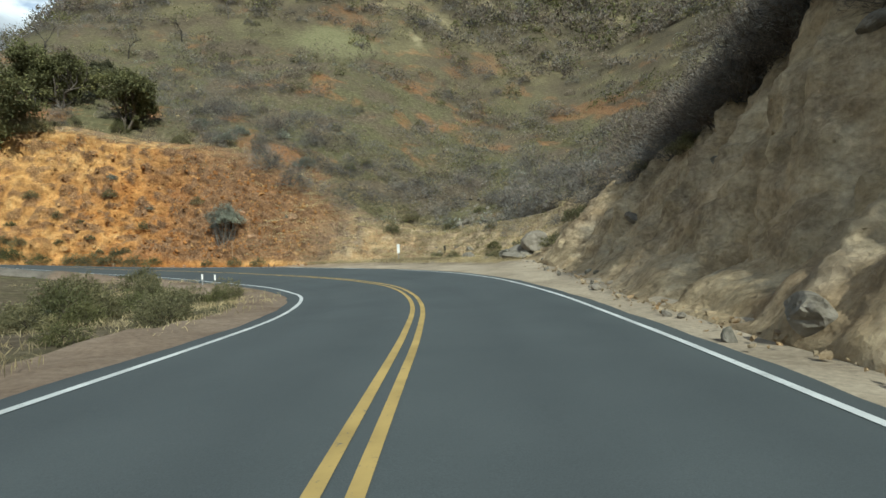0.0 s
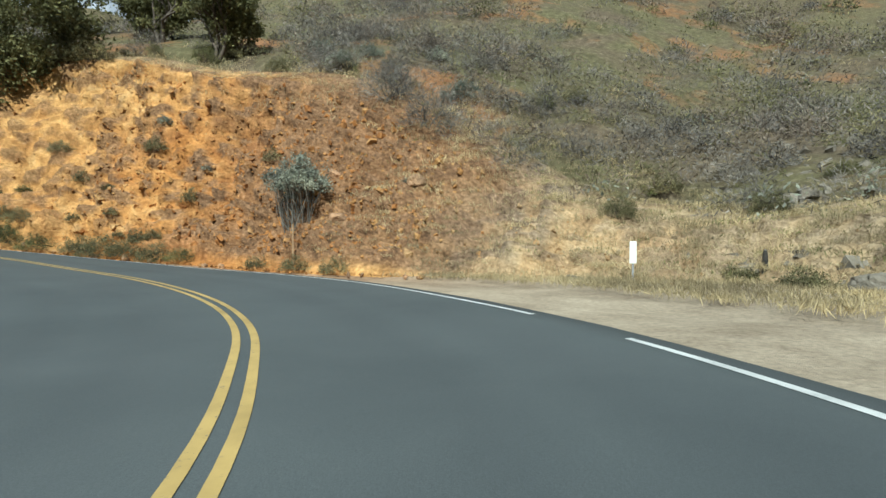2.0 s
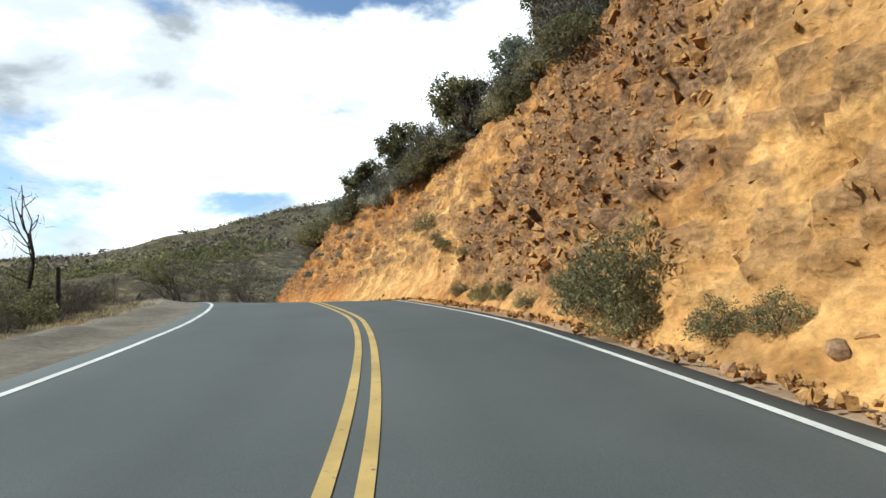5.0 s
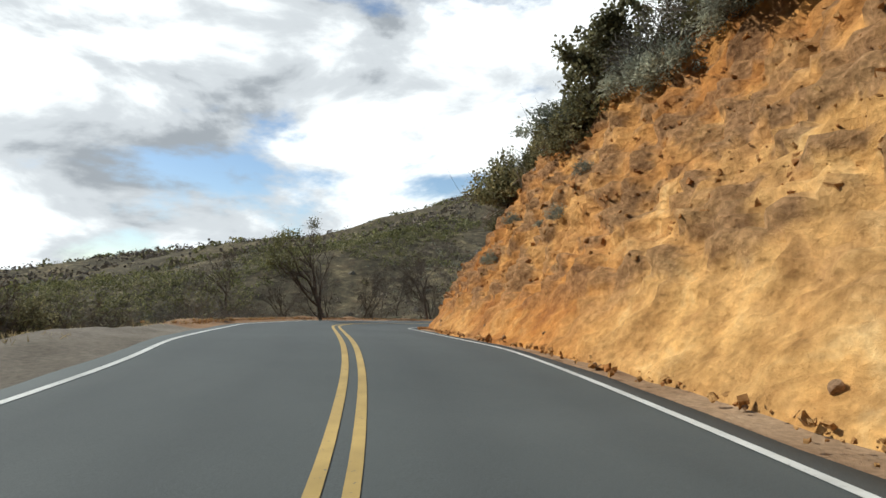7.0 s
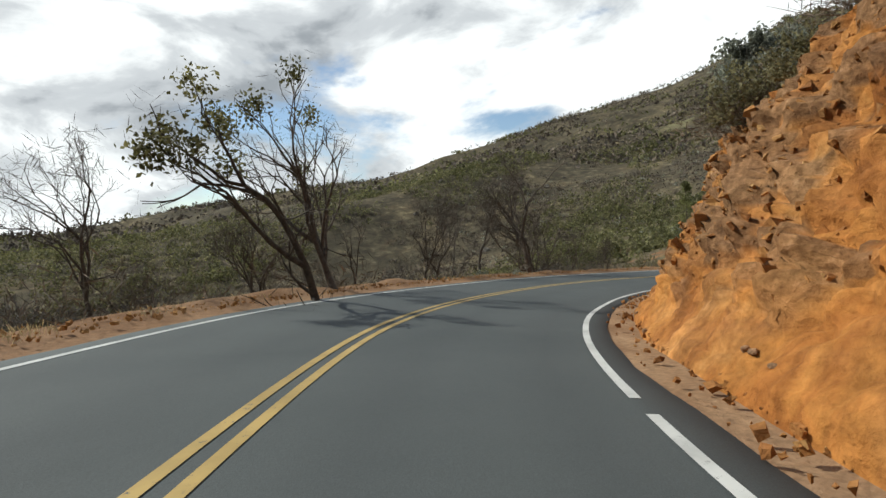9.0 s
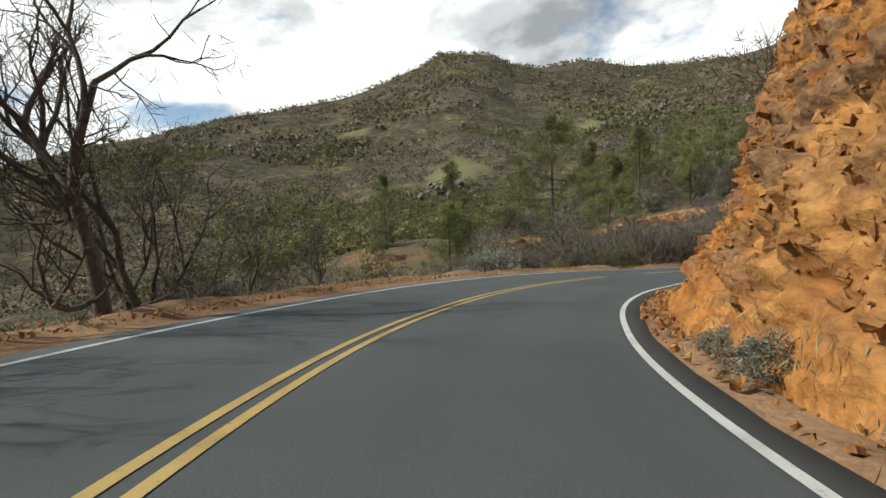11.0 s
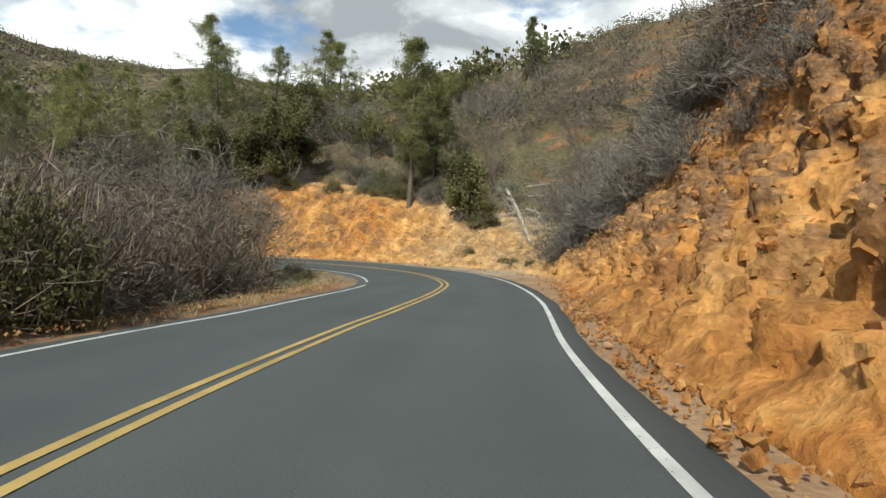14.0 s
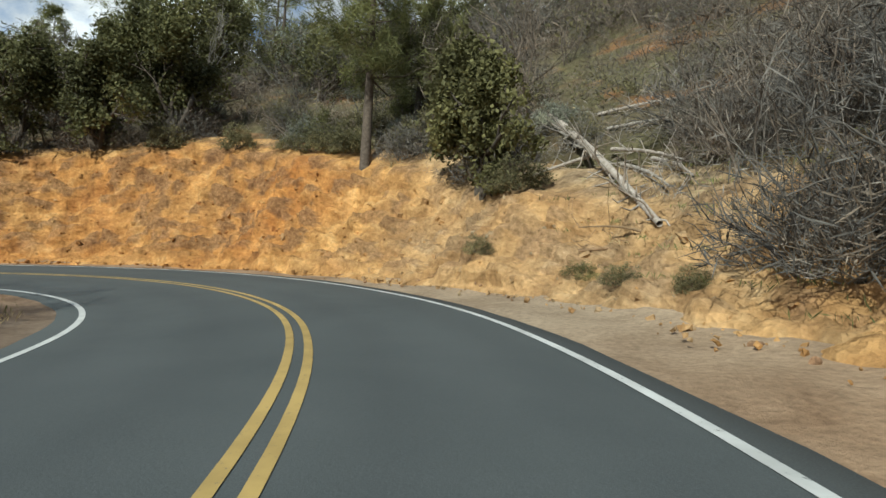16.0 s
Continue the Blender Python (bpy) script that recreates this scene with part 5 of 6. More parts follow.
# taller leafless brush below the road and over the last bend
THICKET = [make_bare_tree(391 + n, 4.0, BROWN_TWIG if n < 2 else GREY_TWIG, "tall_brush", forks=3, stems=5, lean=0.32, spray=1000, thick=0.007) for n in range(3)]
for n, thing in enumerate(THICKET):
    tagged(thing, "tall leafless many-stemmed brush on the slope", "brush", "tall brush")
rt = np.random.default_rng(211)
for n in range(342):
    if n >= 330:
        s, d = rt.uniform(166.6, 170.2), rt.uniform(6.2, 9.5)
    elif n >= 296:
        s, d = rt.uniform(161, 184), rt.uniform(-14.5, -9.9)
    elif n >= 226:
        s, d = rt.uniform(177, 208), rt.uniform(8.5, 30)
    elif n >= 190:
        s, d = rt.uniform(144, 162), rt.uniform(-26, -8.5)
    elif n < 66:
        s, d = rt.uniform(139, 160), rt.uniform(-28, -7.8)
    elif n < 90:
        s, d = rt.uniform(95, 128), rt.uniform(-17, -8.8)
    elif n < 154:
        s, d = rt.uniform(172, 212), rt.uniform(9.5, 42)
    elif n < 178:
        s, d = rt.uniform(128, 166), rt.uniform(8.5, 16)
    else:
        s, d = rt.uniform(84, 100), rt.uniform(-26, -12)
    at, size, turn = surface_at(s, d), rt.uniform(0.75, 1.35) * (0.8 if n >= 330 else 1.5 if n >= 296 else 1.45 if n >= 226 else 1.2 if n >= 190 else 0.62 if 66 <= n < 90 else 1.0), rt.uniform(0, 360)
    if n < 3:
        lay(THICKET[n], at, size, turn)
    else:
        lay_copy(THICKET[2 if n >= 296 and n % 2 else n % 3], at, size, turn, rt.uniform(0.85, 1.2))

# ---- brush, grass and rubble that nobody could count ----


def joined_leaves(name, groups, label, category):
    """One object of many small sprays; groups: (centres, size, stretch, stand, material)."""
    vs, fs, mats, n = [], [], [], 0
    rng = np.random.default_rng(5)
    for k, (centres, size, stretch, stand, material) in enumerate(groups):
        v, f = leaf_arrays(rng, centres, size, stretch, 0.0, stand)
        vs.append(v)
        fs.append(f + n)
        mats.append(np.full(len(f), k, np.int32))
        n += len(v)
    me = mesh_of(name, np.concatenate(vs), np.concatenate(fs), False)
    ob = new(name, me)
    for *_, material in groups:
        me.materials.append(material)
    me.polygons.foreach_set("material_index", np.concatenate(mats))
    return tagged(ob, label, category, kind="stuff")


def clump_points(rng, x, y, z, size, each, flat=0.75):
    n = len(x)
    p = rng.normal(size=(n, each, 3))
    p /= np.linalg.norm(p, axis=2, keepdims=True)
    p *= rng.uniform(0.35, 1.0, (n, each, 1)) ** 0.6
    p[..., 2] = np.abs(p[..., 2]) * flat
    c = np.stack([x, y, z], -1)[:, None] + p * size[:, None, None]
    return c.reshape(-1, 3), p.reshape(-1, 3)


def build_hill_brush():
    rng = np.random.default_rng(17)
    groups = []
    specs = (  # count, ring of distance past the cut or the verge, stretch of road, size, leaves each, leaf size, stretch, material
        (300, 1.0, 20, (-12, 62), 1.25, 330, 0.034, 7, GREY_TWIG), (170, 1.0, 20, (-12, 62), 1.25, 300, 0.034, 7, BROWN_TWIG), (130, 2.0, 20, (-12, 62), 0.85, 150, 0.06, 2.2, LEAF_OLIVE), (1300, 1.0, 30, (-12, 62), 0.35, 26, 0.02, 12, DRY_GRASS),
        (1300, 0.6, 26, (-12, 62), 0.3, 22, 0.02, 10, GREEN_GRASS),
        (200, 3.0, 18, (171, 225), 1.5, 150, 0.022, 16, BROWN_TWIG), (160, 3.0, 18, (171, 225), 1.4, 150, 0.022, 16, GREY_TWIG), (900, 0.5, 34, (166, 225), 0.35, 26, 0.02, 12, DRY_GRASS),
        (260, 0.5, 14, (98, 136), 1.5, 150, 0.022, 16, BROWN_TWIG), (600, 16, 60, (168, 225), 2.2, 70, 0.06, 11, BROWN_TWIG), (260, 16, 60, (168, 225), 2.0, 70, 0.06, 11, GREY_TWIG),
        (500, 2.0, 45, (98, 165), 1.5, 60, 0.05, 11, BROWN_TWIG), (260, 5.0, 60, (98, 165), 1.4, 60, 0.13, 2.0, LEAF_OLIVE),
        (420, 1.0, 45, (92, 134), 1.15, 150, 0.036, 8, BROWN_TWIG), (160, 1.0, 45, (92, 134), 1.0, 120, 0.075, 2.0, LEAF_OLIVE),
        (330, 18, 48, (-12, 62), 1.5, 260, 0.055, 5, GREY_TWIG), (300, 18, 48, (-12, 62), 1.5, 250, 0.055, 5, BROWN_TWIG), (150, 10, 40, (-12, 62), 1.2, 190, 0.08, 2.0, LEAF_OLIVE), (70, 12, 34, (-12, 62), 1.4, 200, 0.08, 2.0, LEAF_DARK),
        (620, 44, 110, (-12, 62), 2.0, 130, 0.10, 5, GREY_TWIG), (900, 44, 110, (-12, 62), 2.0, 130, 0.10, 5, BROWN_TWIG), (420, 36, 110, (-12, 62), 1.6, 100, 0.14, 2.0, LEAF_OLIVE),
        (300, 36, 110, (-12, 62), 1.9, 110, 0.16, 2.0, LEAF_DARK), (120, 1.0, 60, (-12, 62), 0.8, 60, 0.09, 2.0, LEAF_SAGE),
        (300, 0.5, 32, (157, 184), 1.35, 380, 0.021, 12, GREY_TWIG), (190, 0.5, 32, (157, 184), 1.4, 340, 0.021, 12, BROWN_TWIG), (110, 4, 40, (160, 190), 1.0, 120, 0.075, 2.0, LEAF_OLIVE),
        (1100, 12, 60, (84, 225), 1.3, 50, 0.09, 6, GREY_TWIG), (1400, 12, 60, (84, 225), 1.4, 50, 0.09, 6, BROWN_TWIG), (800, 12, 70, (84, 225), 1.2, 50, 0.19, 2.0, LEAF_OLIVE),
        (450, 12, 70, (84, 225), 1.5, 54, 0.21, 2.0, LEAF_DARK), (300, 1.0, 60, (84, 225), 0.8, 40, 0.12, 2.0, LEAF_SAGE), (1800, 0.4, 60, (-12, 225), 0.4, 14, 0.05, 7, DRY_GRASS),
        (1500, 55, 150, (-12, 225), 2.0, 20, 0.26, 4, BROWN_TWIG), (700, 55, 150, (-12, 225), 1.7, 20, 0.36, 1.8, LEAF_OLIVE), (600, 55, 150, (-12, 225), 2.0, 22, 0.4, 1.8, LEAF_DARK))
    x = rng.uniform(-215, 55, 130000)
    y = rng.uniform(-60, 145, 130000)
    s, d = nearest(x, y)
    past = np.where(d > 0, d - table(FOOT, s) - table(CUT_HEIGHT, s) / np.tan(np.radians(table(CUT_SLOPE, s))), -d + table(EDGE_DOWN, s) - table(VERGE, s) - np.where(s < 90, 3.0, 0.8))
    thick = fbm(x / 7, y / 7, 0 * x + 4, 3) + np.where((s > 92) & (s < 165), 0.3, 0.0) - np.where((s < 60) & (d < 0), 0.25, 0.0)
    for k, (count, near, far, along, size, each, leaf, stretch, material) in enumerate(specs):
        ok = (s > along[0]) & (s < along[1]) & (past > near) & (past < far) & (((d > 0) & ((s < 62) | (s > 90)) & (s > -12)) | ((d < 0) & (s > 94))) & (thick > rng.normal(size=len(x)) * 0.2 - 0.12)
        pick = np.where(ok)[0]
        pick = rng.permutation(pick)[:count]
        px, py = x[pick], y[pick]
        pz = ground_z(px, py, False) - 0.1
        sizes = size * rng.uniform(0.55, 1.5, len(pick))
        c, out = clump_points(rng, px, py, pz, sizes, each, 1.05)
        groups.append((c, leaf, stretch, out * 0.9 if stretch > 3 else None, material))
    # the leafless shrubs set back from the road
    for kind in ("grey", "brown"):
        spots = [(at, size, squash) for k, at, size, squash in BACKGROUND if k == kind]
        c = np.concatenate([dome(rng, 620, 0.3, 1.05 * squash) * size + np.array(at) - (0, 0, 0.1 * size) for at, size, squash in spots])
        mid = np.repeat(np.array([at for at, _, _ in spots]), 620, 0)
        out = (c - mid) / (np.linalg.norm(c - mid, axis=1, keepdims=True) + 1e-6)
        groups.append((c, 0.018, 16, out * 0.9, GREY_TWIG if kind == "grey" else BROWN_TWIG))
    return joined_leaves("hillside_brush", groups, "scattered grey and green chaparral brush over the hillsides", "brush")


def build_far_woods():
    rng = np.random.default_rng(29)
    groups = []
    for count, reach, size, each, leaf, material in ((2800, (100, 290), 3.2, 40, 0.6, LEAF_DARK), (2600, (270, 520), 4.4, 26, 1.0, LEAF_DARK), (2000, (100, 480), 3.2, 26, 0.8, LEAF_OLIVE), (4200, (110, 560), 3.0, 20, 0.7, BROWN_TWIG), (700, (120, 520), 2.2, 14, 0.7, LEAF_SAGE),
                                                    (4200, (430, 1650), 6.0, 9, 2.8, LEAF_DARK), (9000, (430, 1650), 6.0, 7, 2.8, BROWN_TWIG), (1800, (430, 1650), 5.5, 8, 2.6, LEAF_OLIVE)):
        a = np.radians(rng.uniform(48, 178, count * 3))
        dist = np.sqrt(rng.uniform(reach[0] ** 2, reach[1] ** 2, count * 3))
        x, y = CENTRE[0] - np.sin(a) * dist, CENTRE[1] + np.cos(a) * dist
        thick = fbm(x / 90, y / 90, 0 * x + 8 + (3 if material in (BROWN_TWIG, LEAF_SAGE) else 0), 4)
        pick = np.where((thick > rng.normal(size=len(x)) * 0.10 - 0.01) & (in_meadow(x, y) < 0.3))[0][:count]
        px, py = x[pick], y[pick]
        pz = ground_z(px, py, False)
        tall = rng.uniform(0.6, 1.5, len(pick))
        c, _ = clump_points(rng, px, py, pz - 0.3, size * tall, each, 1.15)
        groups.append((c, leaf, 1.4, None, material))
    # thin bare trunks along the crest
    a = np.radians(rng.uniform(55, 125, 460))
    a = a[value_noise(a * 40, 0 * a, 0 * a) + value_noise(a * 11, 0 * a, 0 * a + 5) > 0.1]
    x, y = CENTRE[0] - np.sin(a) * (1480 + rng.normal(size=len(a)) * 14), CENTRE[1] + np.cos(a) * (1480 + rng.normal(size=len(a)) * 14)
    z = ground_z(x, y, False)
    c = np.stack([x, y, z + 6], -1)
    groups.append((c, 1.5, 9, np.array([[0, 0, 9.0]]), BROWN_TWIG))
    return joined_leaves("far_woods", groups, "woods and brush covering the far mountain", "woods")


def build_grass():
    rng = np.random.default_rng(37)
    groups = []
    for count, s_range, d_range, tall, material in ((520, (5, 40), (-10, -4.6), 0.14, DRY_GRASS), (3000, (24, 38), (6.6, 15), 0.2, DRY_GRASS), (160, (24, 40), (8, 16), 0.12, GREEN_GRASS),
                                                    (160, (34, 39), (5.6, 8), 0.16, DRY_GRASS), (160, (162, 172), (5.4, 9), 0.14, DRY_GRASS), (240, (164, 173), (4.8, 9), 0.12, GREEN_GRASS),
                                                    (420, (45, 95), (-10, -5.6), 0.15, DRY_GRASS), (700, (150, 190), (-9, -4.8), 0.16, DRY_GRASS), (300, (163, 188), (-9, -4.9), 0.14, GREEN_GRASS), (30, (114, 120), (2.4, 2.9), 0.12, DRY_GRASS), (700, (94, 140), (-8.5, -5.9), 0.12, DRY_GRASS), (260, (27, 37), (10.5, 14.5), 0.14, GREEN_GRASS), (900, (27, 37), (9.5, 15), 0.2, DRY_GRASS)):
        pts = []
        for _ in range(count // 2):
            s, d = rng.uniform(*s_range), rng.uniform(*d_range)
            pts.append(surface_at(s, d))
        at = np.repeat(np.array(pts), 22, 0) + rng.normal(size=(len(pts) * 22, 3)) * (0.2, 0.2, 0.0)
        at[:, 2] += tall * 0.6
        groups.append((at, 0.015, tall * 80, np.array([[0, 0, 1.0]]), material))
    # straw along the crest of the cut
    pts = [top_of_cut(s, p) for s, p in zip(rng.uniform(36, 56, 420), rng.uniform(-0.6, 2.6, 420))]
    at = np.repeat(np.array(pts), 22, 0) + rng.normal(size=(len(pts) * 22, 3)) * (0.25, 0.25, 0.0)
    at[:, 2] += 0.12
    groups.append((at, 0.016, 16, np.array([[0, 0, 0.8]]), DRY_GRASS))
    return joined_leaves("grass", groups, "tufts of dry and green grass along the road", "grass")


def rock_shape(rng, detail=1, rough=0.35):
    """A broken angular stone of about unit size."""
    bm = bmesh.new()
    bmesh.ops.create_icosphere(bm, subdivisions=detail, radius=0.5)
    cuts = rng.normal(size=(9, 3))
    cuts /= np.linalg.norm(cuts, axis=1, keepdims=True)
    keep = rng.uniform(0.26, 0.44, 9)
    for v in bm.verts:
        p = np.array(v.co)
        for c, k in zip(cuts, keep):
            over = p @ c - k
            if over > 0:
                p = p - c * over
        v.co = p * (1 + rng.normal() * rough * 0.12)
    bm.normal_update()
    v = np.array([x.co[:] for x in bm.verts])
    f = np.array([[x.index for x in face.verts] for face in bm.faces])
    bm.free()
    return v, f


def block_shape(rng):
    """A broken block with eight uneven corners."""
    v = np.array([(x, y, z) for x in (-0.5, 0.5) for y in (-0.5, 0.5) for z in (-0.5, 0.5)]) * rng.uniform(0.7, 1.1, 3)
    v[v[:, 2] > 0, :2] *= rng.uniform(0.45, 0.95)
    v = v + rng.uniform(-0.24, 0.24, (8, 3))
    f = np.array([(0, 1, 3, 2), (4, 6, 7, 5), (0, 4, 5, 1), (2, 3, 7, 6), (0, 2, 6, 4), (1, 5, 7, 3)])
    return v, f


def scatter_rocks(name, spots, sizes, material, label, category, rng, detail=1, soil=None):
    shapes = [block_shape(rng) if detail == 1 else rock_shape(rng, detail) for _ in range(12)]
    vs, fs, tone, n = [], [], [], 0
    for k, (spot, size) in enumerate(zip(spots, sizes)):
        v, f = shapes[k % 12]
        turn = np.array(Euler(rng.uniform(0, 6.28, 3)).to_matrix())
        v = (v * size * rng.uniform(0.7, 1.3, 3)) @ turn.T + spot
        vs.append(v)
        fs.append(f + n)
        n += len(v)
        if soil is not None:
            tone.append(np.full(len(v), soil[k]))
    me = mesh_of(name, np.concatenate(vs), np.concatenate(fs), False)
    if soil is not None:
        floats(me, "soil", np.concatenate(tone))
        floats(me, "rock", np.full(n, 0.28))
    return tagged(give(new(name, me), material), label, category, kind="stuff")


def build_rubble():
    rng = np.random.default_rng(43)
    spots, sizes, soil = [], [], []
    # broken pieces standing out of the face
    s = np.r_[rng.uniform(-10, 195, 34000), rng.uniform(122, 166, 18000), rng.uniform(98, 126, 9000), rng.uniform(36, 50, 7000), rng.uniform(60, 72, 6000), rng.uniform(76, 98, 7000)]
    u = rng.uniform(0.03, 0.98, len(s))
    keep = rng.random(len(s)) < table(ROCKY, s) * 0.6 * smooth(u, 0.5 * table(TALUS, s), 1.3 * table(TALUS, s))
    s, u = s[keep], u[keep]
    p, out = cut_points(s, u)
    lift, _ = cut_relief(p, s, u)
    p = p + out * (lift - 0.05)[:, None]
    size = np.clip(rng.lognormal(-2.75, 0.55, len(s)), 0.03, 0.22) * (0.65 + 0.35 * table(ROCKY, s)) * (1 - 0.2 * smooth(s, 100, 112) * (1 - smooth(s, 158, 166)) - 0.35 * smooth(s, 70, 76) * (1 - smooth(s, 98, 104)))
    spots, sizes, soil = list(p), list(size), list(np.clip(table(SOIL, s) + rng.normal(size=len(s)) * 0.15, 0, 1))
    scatter_rocks("face_rocks", spots, sizes, CUT_EARTH, "angular rocks standing out of the road cut", "rocks", rng, 1, soil)
    # loose pieces at the foot and on the lip of the drop
    spots, sizes, soil = [], [], []
    for n, s_range, side in ((3600, (-10, 200), "up"), (2200, (122, 164), "up"), (1500, (36, 76), "up"), (3000, (88, 162), "down")):
        s = rng.uniform(*s_range, n)
        if side == "up":
            d = table(FOOT, s) + 0.35 - np.abs(rng.normal(size=n)) * 0.4
            d = np.maximum(d, table(EDGE_UP, s) + 0.32)
        else:
            d = table(EDGE_DOWN, s) - 0.5 - np.abs(rng.normal(size=n)) * 0.55
        x, y, z = place(s, d)
        spots += list(np.stack([x, y, z + 0.02 + (0.09 if side == "down" else 0.05)], -1))
        sizes += list(np.clip(rng.lognormal(-3.1, 0.55, n), 0.02, 0.15) * (0.55 if side == "down" else 0.85))
        soil += list(np.clip(table(SOIL, s) + rng.normal(size=n) * 0.12 - (0.3 if side == "down" else 0.0), 0, 1))
    scatter_rocks("rubble", spots, sizes, CUT_EARTH, "loose broken stones along the edge of the road", "rubble", rng, 1, soil)


def build_gully_rocks():
    """Pale broken rock in the draw above the turnout, and outcrops on the far mountain."""
    rng = np.random.default_rng(77)
    n = 420
    s, d = 30.6 + rng.normal(size=n) * 0.9 - 0.0, rng.uniform(11, 30, n)
    spots, sizes = [], []
    for a, b in zip(s, d):
        x, y, _ = place(a + (b - 11) * 0.05, b)
        spots.append((float(x), float(y), land(float(x), float(y))[2] - 0.05))
        sizes.append(float(np.clip(rng.lognormal(-1.75, 0.45), 0.08, 0.45)))
    scatter_rocks("gully_rocks", spots, sizes, GREY_STONE, "pale broken rocks in the dry gully", "rocks", rng, 1)
    a = np.radians(rng.uniform(60, 135, 420))
    dist = rng.uniform(260, 1250, 420)
    x, y = CENTRE[0] - np.sin(a) * dist, CENTRE[1] + np.cos(a) * dist
    keep = fbm(x / 60, y / 60, 0 * x + 2, 3) > 0.05
    x, y, dist = x[keep], y[keep], dist[keep]
    z = ground_z(x, y, False)
    spots, sizes = list(np.stack([x, y, z - 0.4], -1)), list((2.0 + dist / 260) * rng.uniform(0.6, 1.7, len(x)))
    # a small cliff above the valley
    for k in range(26):
        at = (-331 + rng.normal() * 3, -32 + rng.normal() * 6)
        spots.append((at[0], at[1], land(*at)[2] + rng.uniform(0, 5)))
        sizes.append(rng.uniform(2.4, 4.8))
    scatter_rocks("outcrops", spots, sizes, DARK_ROCK, "grey rock outcrops on the mountain", "rocks", rng, 2)


def build_scar(x, y, wide, deep, turn):
    """A patch of bare orange earth laid on the far slope."""
    u, v = np.meshgrid(np.linspace(-1, 1, 22), np.linspace(-1, 1, 16), indexing="ij")
    edge = 1 + 0.25 * fbm(u * 2 + x, v * 2, 0 * u, 3)
    a, b = u * wide * edge, v * deep * edge * (1 - 0.35 * u * u)
    c, k = math.cos(radians(turn)), math.sin(radians(turn))
    px, py = x + a * c - b * k, y + a * k + b * c
    z = ground_z(px, py, False) + 1.6 * (1 - np.maximum(np.abs(u), np.abs(v)) ** 4) + 0.5 * fbm(px / 2, py / 2, 0 * px, 3) - 0.5
    me = mesh_of("earth_scar", np.stack([px, py, z], -1).reshape(-1, 3), grid_faces(22, 16)[:, ::-1])
    floats(me, "soil", np.full(u.size, 0.95))
    floats(me, "rock", np.zeros(u.size))
    tagged(give(new("earth_scar", me), CUT_EARTH), "bare orange road cut on the wooded far slope", "road cut", kind="structure")


build_scar(-270.0, -3.0, 6.5, 9.0, 90)
build_gully_rocks()
build_hill_brush()
build_far_woods()
build_grass()
build_rubble()

# ---- single stones ----


def build_stones():
    rng = np.random.default_rng(53)
    shapes = []
    for k in range(5):
        v, f = rock_shape(rng, 2, 0.2)
        shapes.append(mesh_of("stone", v, f, False))
    pale = [me.copy() for me in shapes]
    for me in pale:
        me.materials.append(GREY_STONE)
    for k in range(120):
        s = rng.uniform(2, 178)
        d = float(table(FOOT, s)) + rng.uniform(-0.5, 0.35)
        d = max(d, float(table(EDGE_UP, s)) + 0.5)
        size = float(np.clip(rng.lognormal(-1.75, 0.35), 0.12, 0.36)) * (0.6 if s > 75 else 1.0)
        x, y, z = surface_at(s, d)
        ob = new("stone", shapes[k % 5])
        if not ob.data.materials:
            ob.data.materials.append(STONE)
        if s < 30:
            ob.data = pale[k % 5]
        ob.matrix_basis = pose(x, y, z + size * 0.12, *rng.uniform(0, 360, 3)) @ Matrix.Diagonal((size * 1.3, size, size * 0.8, 1))
        tagged(ob, "broken stone fallen at the foot of the cut", "stone", "fallen stones")
    spots = [(land(4.2, 29.2, 0.0), 1.5), (land(3.6, 30.6, -0.05), 1.0), (land(4.9, 28.9, 0.35), 1.2), (land(2.4, 31.4, -0.05), 0.6), (land(1.6, 34.0, 0.08), 0.75), (land(-4.6, 36.9, 0.05), 0.45)]
    spots += [(face_point(s, u), size) for s, u, size in ((8.6, 0.93, 1.5), (10.2, 0.72, 0.6), (9.4, 0.62, 0.5), (12.5, 0.8, 0.7), (6.5, 0.05, 0.6), (14.0, 0.5, 0.4), (17.5, 0.35, 0.5), (38.6, 0.35, 0.6), (39.6, 0.6, 0.5), (37.0, 0.7, 0.6))]
    for k, ((x, y, z), size) in enumerate(spots):
        v, f = rock_shape(rng, 4, 0.0)
        near, border, own = blocks(v[:, 0] * 2.1 + k, v[:, 1] * 2.1, v[:, 2] * 2.1)
        v = v * (1 + 0.16 * (own - 0.5) + 0.10 * smooth(border, 0.0, 0.12) + 0.12 * fbm(v[:, 0] * 2.4 + k, v[:, 1] * 2.4, v[:, 2] * 2.4, 2) + 0.04 * fbm(v[:, 0] * 9 + k, v[:, 1] * 9, v[:, 2] * 9, 3))[:, None]
        ob = new("boulder", mesh_of("boulder", v, f, False))
        give(ob, STONE if k > 12 else GREY_STONE)
        ob.matrix_basis = pose(x, y, z, *rng.uniform(-35, 35, 3)) @ Matrix.Diagonal((size * 1.3, size * 1.1, size * 0.9, 1))
        tagged(ob, "angular pale grey boulder half buried in the slope" if k <= 12 else "angular brown block of rock in the face of the cut", "boulder", "boulders")


build_stones()

# ---- made things ----


def boxed(w, d, h, bevel=0.006):
    bm = bmesh.new()
    bmesh.ops.create_cube(bm, size=1)
    for v in bm.verts:
        v.co = Vector((v.co.x * w, v.co.y * d, (v.co.z + 0.5) * h))
    bmesh.ops.bevel(bm, geom=list(bm.edges), offset=bevel, segments=2, affect="EDGES")
    me = bpy.data.meshes.new("box")
    bm.to_mesh(me)
    bm.free()
    return me


